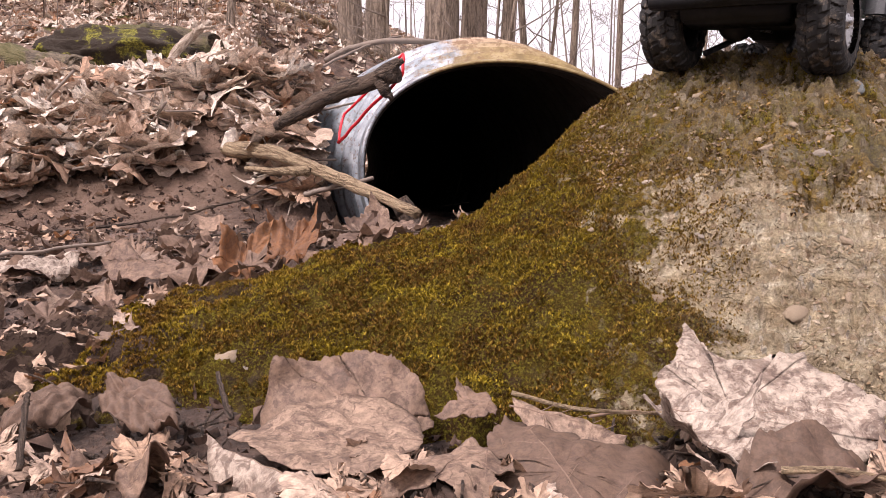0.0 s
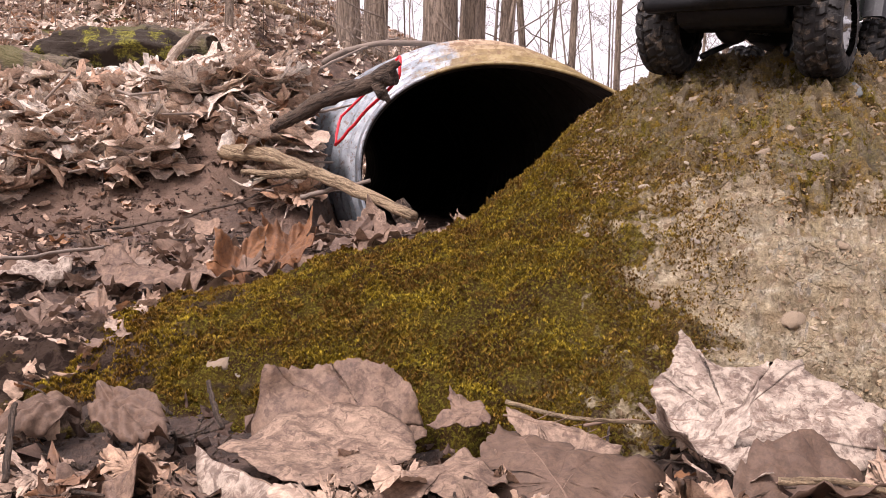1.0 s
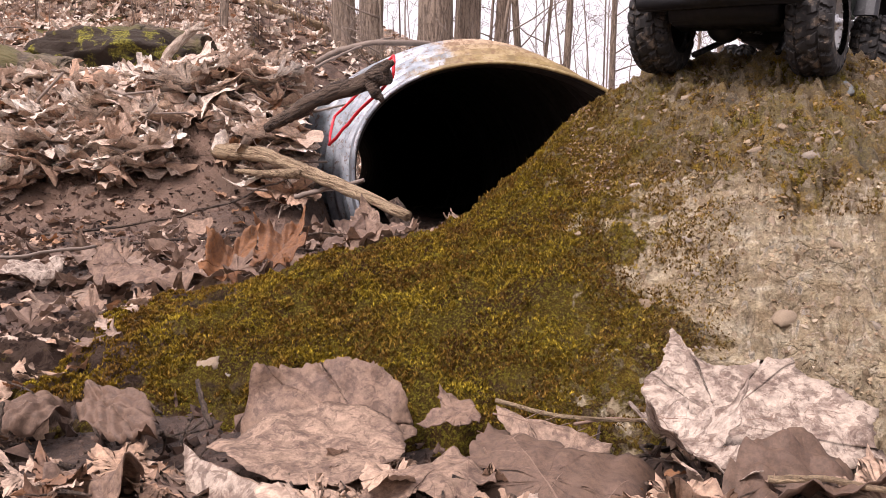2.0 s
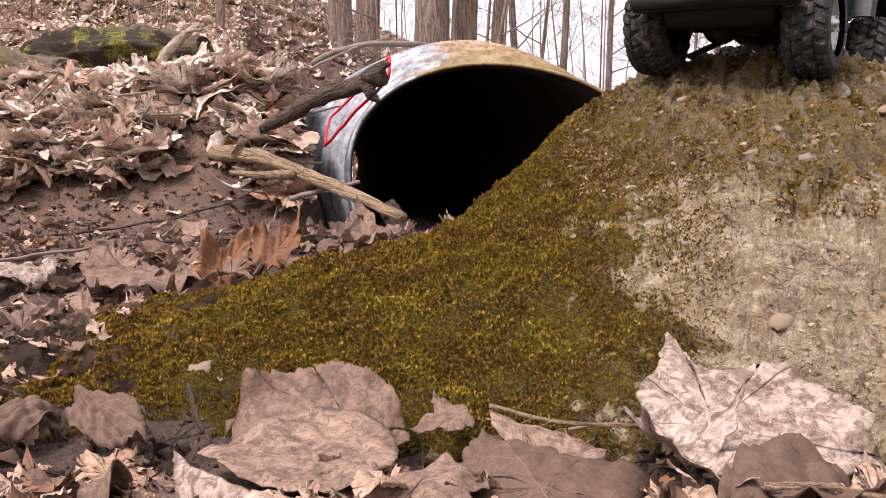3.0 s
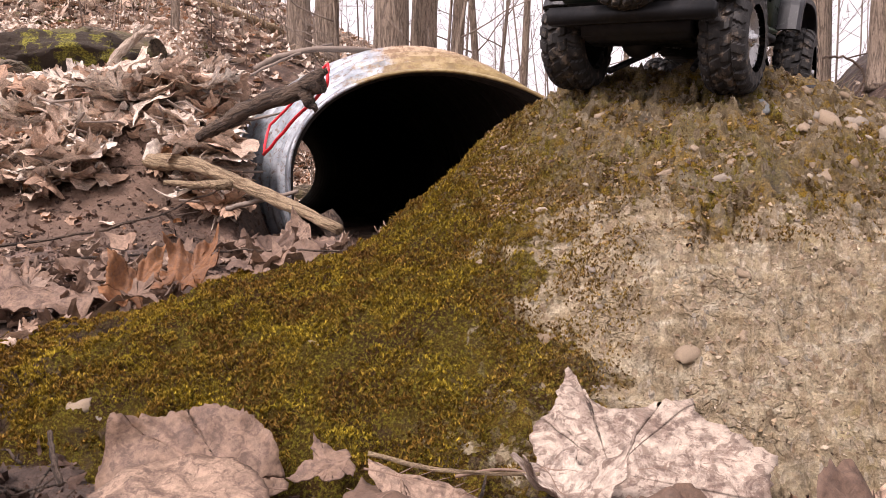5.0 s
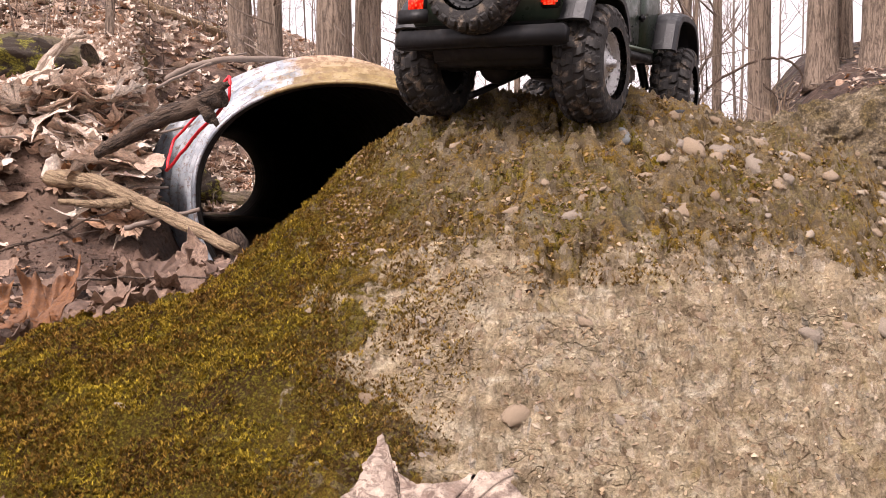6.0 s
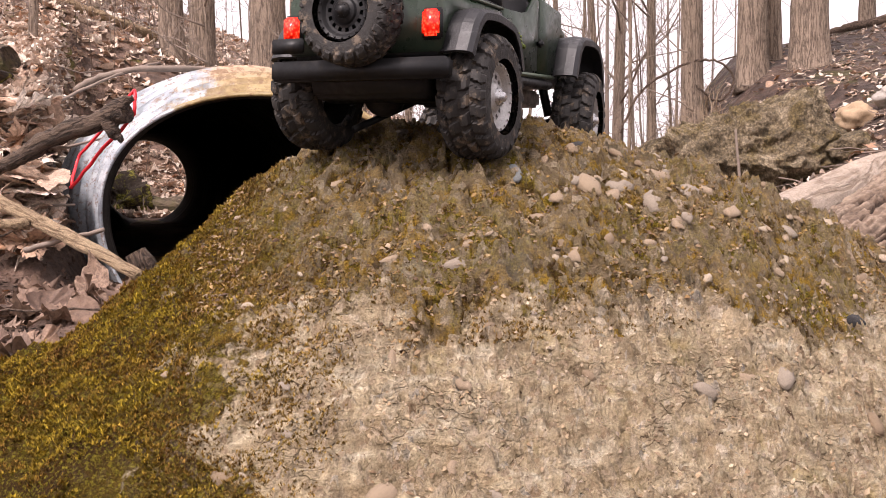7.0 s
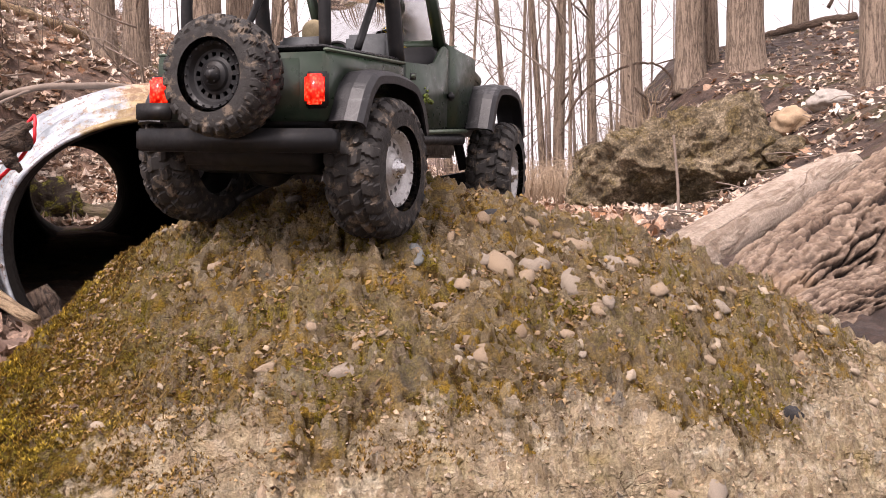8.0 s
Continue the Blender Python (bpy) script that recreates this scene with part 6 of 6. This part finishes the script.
def far_wood(count, seed):
    rng, bm = random.Random(seed), bmesh.new()
    for _ in range(count):
        b, d = radians(rng.uniform(-50, 62)), rng.uniform(19, 65)
        x, y = d * math.sin(b), d * math.cos(b)
        h, r, lean = rng.uniform(6, 13), rng.uniform(0.02, 0.075), rng.gauss(0, 0.04)
        z = float(ground_z(x, y)) - 0.2
        pts = [Vector((x + lean * h * t + rng.gauss(0, 0.04), y, z + h * t)) for t in (0, 0.25, 0.5, 0.75, 1)]
        tube(bm, pts, taper(5, r, r * 0.3), 5)
        for _ in range(7):
            t = rng.uniform(0.12, 0.95)
            a = rng.uniform(0, 6.283)
            p = Vector((x + lean * h * t, y, z + h * t))
            way = Vector((math.cos(a), math.sin(a), rng.uniform(0.3, 1.2))).normalized()
            ln = rng.uniform(0.12, 0.3) * h
            q = p + way * ln * 0.55 + Vector((0, 0, 0.08 * ln))
            tube(bm, [p, q, p + way * ln + Vector((0, 0, 0.2 * ln))], [r * 0.35, r * 0.2, 0.006], 4)
            for _ in range(2):
                e = q + Vector((rng.gauss(0, 0.5), rng.gauss(0, 0.5), rng.uniform(0.1, 0.8))) * ln * 0.5
                tube(bm, [q, (q + e) / 2 + Vector((0, 0, 0.03)), e], [r * 0.14, 0.008, 0.004], 3)
    return tagged(part("far_wood", bm, TWIG), "bare grey-brown trees of the wood beyond", "wood", kind="stuff")


far_wood(110, 5)


def brush(count, place, height, label, seed, mat, radius=(0.002, 0.005)):
    rng, bm = random.Random(seed), bmesh.new()
    done = 0
    while done < count:
        p = place(rng)
        if not p:
            continue
        z, h, a, bow = float(ground_z(*p)), rng.uniform(*height), rng.uniform(0, 6.283), rng.uniform(0.1, 0.9)
        b = Vector((p[0], p[1], z - 0.02))
        out = Vector((math.cos(a), math.sin(a), 0)) * h * bow
        r = rng.uniform(*radius)
        tube(bm, [b, b + out * 0.3 + Vector((0, 0, h * 0.6)), b + out + Vector((0, 0, h * (0.9 - 0.3 * bow)))], [r, r * 0.8, r * 0.4], 4)
        done += 1
    return tagged(part("dry_brush", bm, mat), label, "brush", kind="stuff")


DRY = simple("dry_grass_stem", (0.34, 0.25, 0.17), 0.85, scale=20)
brush(1500, within(1.6, 6.5, 6.5, 16, lambda x, y, rng: 0.3 * y - 0.2 < x < 0.4 * y + 0.9 and y > 9.2), (0.25, 0.8), "tangled dry brush at the edge of the bank", 31, DRY)
brush(380, within(-3, 9, 13, 28, lambda x, y, rng: 0.12 * y < x < 0.45 * y), (0.6, 2.2), "tall dry scrub in the valley", 32, TWIG, (0.003, 0.008))
brush(500, within(-5, 2, 8, 16, lambda x, y, rng: x < 0.2 * y), (0.3, 1.5), "thin dead stems on the hillside", 33, TWIG, (0.002, 0.006))

# ---------------- what lies in and on the rock
PEBBLES = [simple("pebble_" + k, c, 0.8, vary=0.35, scale=45, relief=0.0016, dust=0.45) for k, c in (("buff", (0.315, 0.234, 0.157)), ("grey", (0.281, 0.23, 0.178)), ("slate", (0.187, 0.2, 0.196)), ("cream", (0.391, 0.315, 0.23)), ("brown", (0.23, 0.162, 0.102)), ("coal", (0.017, 0.017, 0.019)))]


def pebble_meshes():
    out = []
    for k, mat in enumerate(PEBBLES):
        for s in range(3):
            bm = bmesh.new()
            bmesh.ops.create_icosphere(bm, subdivisions=2, radius=1)
            for v in bm.verts:
                q = v.co * (1 + 0.36 * noise.noise(v.co * 1.1 + Vector((k * 4.1, s * 7.3, 1))) + 0.3 * noise.noise(v.co * 2.7 + Vector((k, s, 5))))
                v.co = Vector((q.x, q.y * (0.65 + 0.12 * s), q.z * 0.6))
            me = bpy.data.meshes.new("pebble")
            bm.to_mesh(me)
            bm.free()
            me.shade_smooth()
            me.materials.append(mat)
            out.append(me)
    return out


SHAPES = pebble_meshes()


def pebble(x, y, size, kind, turn, sink=0.35, stretch=1.0):
    ob = new("pebble", SHAPES[kind * 3 + int(abs(x) * 1000) % 3])
    ob.parent = rock
    nrm = up_at(x, y, lambda a, b: rock_z(a, b, False))
    m = nrm.to_track_quat("Z", "Y").to_matrix().to_4x4() @ Matrix.Rotation(turn, 4, "Z") @ Matrix.Diagonal((size * stretch * 0.9, size * 0.85, size * 0.8, 1))
    p = Vector((x, y, float(rock_z(x, y)))) + nrm * (size * (0.2 - sink) * 0.7 + 0.0015)
    ob.matrix_basis = Matrix.Translation(p) @ m
    return ob


# the ones that stand out: x, y, size, kind
for x, y, s, k, st in ((0.381, 0.877, 0.0105, 2, 1.4), (0.445, 0.884, 0.013, 0, 1.1), (0.472, 0.89, 0.011, 1, 1.1), (0.588, 0.894, 0.011, 3, 1.2), (0.586, 0.806, 0.011, 1, 1.5), (0.66, 0.852, 0.009, 5, 1.1), (0.645, 0.835, 0.009, 5, 1.1), (0.427, 0.768, 0.008, 4, 1.7),
                       (0.359, 0.94, 0.011, 0, 1.3), (0.50, 0.878, 0.015, 1, 1.25), (0.517, 0.9, 0.0125, 0, 2.0), (0.55, 0.93, 0.013, 1, 1.3), (0.555, 0.85, 0.009, 3, 2.0), (0.417, 0.905, 0.008, 0, 1.3), (0.393, 0.77, 0.006, 5, 1.3), (0.35, 0.97, 0.016, 3, 1.6), (0.46, 0.95, 0.014, 5, 1.2),
                       (0.53, 0.955, 0.014, 0, 1.4), (0.60, 0.95, 0.014, 1, 1.3), (0.29, 0.99, 0.016, 0, 1.8), (0.41, 1.0, 0.013, 0, 1.5), (0.47, 0.99, 0.012, 1, 1.4), (0.375, 0.905, 0.011, 1, 1.2), (-0.006, 0.753, 0.007, 1, 1.2), (-0.17, 0.735, 0.009, 0, 1.2), (-0.155, 0.725, 0.006, 1, 1.1),
                       (0.52, 0.765, 0.009, 0, 1.5), (0.55, 0.77, 0.011, 1, 1.2), (0.66, 0.9, 0.013, 1, 1.5), (0.7, 0.93, 0.014, 0, 1.3)):
    pebble(x, y, s * 1.15, k, (x * 53) % 6.28, 0.88, 0.55 + 0.45 * st)
rng = random.Random(77)
made = 0
while made < 260:
    x, y = rng.uniform(0.12, 0.78), rng.uniform(0.66, 1.02)
    rich = 0.25 + 0.75 * float(step(x, 0.25, 0.45)) * float(step(y, 0.76, 0.86))
    if rng.random() < rich and float(rock_z(x, y)) > 0.02:
        pebble(x, y, 0.0028 + 0.007 * rng.random() ** 2.6, rng.choice((0, 0, 0, 1, 3, 0, 4, 1)), rng.uniform(0, 6.28), rng.uniform(0.7, 1.0), rng.uniform(0.9, 1.5))
        made += 1


def moss(count, seed):
    """Short tufts of moss on the shoulder and in patches of the crown."""
    rng = np.random.default_rng(seed)
    x, y = -0.3 + 1.05 * rng.random(count) ** 1.3, rng.uniform(0.6, 1.1, count)
    z, stone, _ = rock_form(x, y)
    patch = fbm(x, y, 14, 4, 0.6, 61)
    fade = 1 - step(x + 0.2 * patch, 0.06, 0.27)
    bare = np.maximum(fbm(x, y, 30, 4, 0.6, 63) - 0.16, 0) * 6
    cover = np.where(fade > 0.02, np.maximum(0.85, 1.0 - 1.5 * patch) * np.sqrt(fade), np.where(z > 0.13, 0.3 - 0.5 * stone, -2.0)) + 1.5 * patch - bare
    keep = (z > -0.005) & (cover > 0.3) & (rng.random(count) < cover)
    x, y, z, cover = x[keep], y[keep], z[keep], cover[keep]
    blades = []
    for _ in range(3):
        n = len(x)
        h = rng.uniform(0.0006, 0.0016, n) * np.minimum(1.5, 0.4 + cover)
        a, out, w = rng.uniform(0, 6.283, n), rng.uniform(0.3, 2.2, n), rng.uniform(0.0005, 0.0011, n)
        dx, dy = np.cos(a), np.sin(a)
        blades.append(np.stack([np.stack([x - dy * w, y + dx * w, z - 0.001], 1), np.stack([x + dy * w, y - dx * w, z - 0.001], 1), np.stack([x + dx * h * out, y + dy * h * out, z + h], 1)], 1))
    v = np.concatenate(blades).reshape(-1, 3)
    ob = from_arrays("moss", v, np.arange(len(v)).reshape(-1, 3), MOSS, False)
    ob.parent = rock
    return tagged(ob, "olive green and brown moss tufts on the rock", kind="stuff")


def moss_material():
    """Moss whose colour drifts from brown through olive to yellow-green over a few centimetres."""
    m, n, l, b = material("moss_tuft", 0.9)
    b.inputs["Specular IOR Level"].default_value = 0.12
    v = coords(n)
    c = ramp(n, l, grain(n, l, v, 26, 6, 0.62, 0.5), [(0.2, (0.12, 0.062, 0.018)), (0.4, (0.22, 0.122, 0.022)), (0.54, (0.25, 0.165, 0.019)), (0.76, (0.37, 0.27, 0.026))])
    sep = n.new("ShaderNodeSeparateXYZ")
    l.new(v, sep.inputs[0])
    c = mix(n, l, calc(n, l, "MULTIPLY", span(n, l, sep.outputs[0], 0.1, 0.24), 0.75), c, (0.27, 0.17, 0.065))
    r = n.new("ShaderNodeNewGeometry").outputs["Random Per Island"]
    l.new(mix(n, l, 1.0, c, ramp(n, l, r, [(0.0, 0.4), (0.7, 1.0), (1.0, 1.55)]), "MULTIPLY"), b.inputs["Base Color"])
    return m


MOSS = moss_material()
moss(330000, 6)


def grains(x, y, z, size, corner, faces, tilt, rng):
    """One little lump at each place, each with its own turn and shape."""
    n = len(x)
    a, b, c = rng.normal(0, tilt, n), rng.normal(0, tilt, n), rng.uniform(0, 6.283, n)
    p = (corner[None] + rng.uniform(-0.25, 0.25, (n, *corner.shape))) * (size[:, None] * np.stack([rng.uniform(0.8, 1.7, n), rng.uniform(0.6, 1.1, n), np.full(n, 0.85)], 1))[:, None]
    for ang, i, j in ((a, 1, 2), (b, 2, 0), (c, 0, 1)):
        co, si = np.cos(ang)[:, None], np.sin(ang)[:, None]
        p[..., i], p[..., j] = p[..., i] * co - p[..., j] * si, p[..., i] * si + p[..., j] * co
    p = p + np.stack([x, y, z], 1)[:, None]
    f = np.array(faces)[None] + (np.arange(n) * len(corner))[:, None, None]
    return p.reshape(-1, 3), f.reshape(-1, 3)


def soil_crumbs(count, seed):
    rng = np.random.default_rng(seed)
    x, y = rng.uniform(-1.5, 0.4, count), 0.42 + 2.2 * rng.random(count) ** 1.4
    corner = np.array([(1.3, 0, -0.5), (-0.7, 1, -0.5), (-0.7, -1, -0.5), (0, 0, 0.9), (0.9, 0.9, 0.3)])
    v, f = grains(x, y, ground_z(x, y), 0.001 + 0.007 * rng.random(count) ** 5, corner, [(0, 1, 2), (0, 4, 3), (1, 3, 4), (2, 3, 0), (1, 2, 3), (0, 1, 4)], 2.0, rng)
    return tagged(from_arrays("soil_crumbs", v, f, SOIL, False), "crumbs of dark soil and small stones", "soil", kind="stuff")


GRIT = leaf_material("brown_grit", [(0.0, (0.055, 0.027, 0.011)), (0.25, (0.156, 0.086, 0.031)), (0.5, (0.328, 0.195, 0.055)), (0.72, (0.39, 0.273, 0.148)), (0.9, (0.234, 0.148, 0.078)), (1.0, (0.468, 0.359, 0.242))], rough=0.85)
GRIT_PALE = leaf_material("pale_grit", [(0.0, (0.234, 0.148, 0.078)), (0.3, (0.359, 0.257, 0.156)), (0.6, (0.452, 0.343, 0.218)), (0.85, (0.53, 0.429, 0.312)), (1.0, (0.281, 0.218, 0.156))], rough=0.9)


def rock_grit(count, seed, crown, mat, label, big):
    """Loose grains and shreds lying on the rock: dense brown ones over the crown, sparse pale ones on the face."""
    rng = np.random.default_rng(seed)
    x, y = rng.uniform(0.0, 0.8, count), rng.uniform(0.6, 1.06, count)
    z, stone, _ = rock_form(x, y)
    high = z + 0.05 * fbm(x, y, 16, 4, 0.6, 87) > 0.15
    keep = (z > 0.0) & (x > (0.12 if crown else 0.22) + 0.08 * fbm(x, y, 12, 3, 0.5, 88)) & (fbm(x, y, 22, 4, 0.6, 89) > (-0.12 if crown else -0.3)) & (high if crown else ~high) & (rng.random(count) > 0.85 * stone)
    x, y, z = x[keep], y[keep], z[keep]
    corner = np.array([(1.0, 0, 0), (0, 1.0, 0), (-1.0, 0, 0), (0, -1.0, 0), (0, 0, 1.0)])
    v, f = grains(x, y, z, 0.0005 + big * rng.random(len(x)) ** 5, corner, [(0, 1, 4), (1, 2, 4), (2, 3, 4), (3, 0, 4)], 0.4, rng)
    ob = from_arrays("grit", v, f, mat)
    ob.parent = rock
    return tagged(ob, label, kind="stuff")


rock_grit(170000, 91, True, GRIT, "brown and ochre grit over the rock crown", 0.0019)
rock_grit(80000, 92, False, GRIT_PALE, "pale grit on the bare rock face", 0.0018)
SOIL = leaf_material("soil_crumb", [(0.0, (0.03, 0.019, 0.014)), (0.5, (0.12, 0.072, 0.052)), (1.0, (0.27, 0.17, 0.125))], rough=0.85)
soil_crumbs(48000, 8)
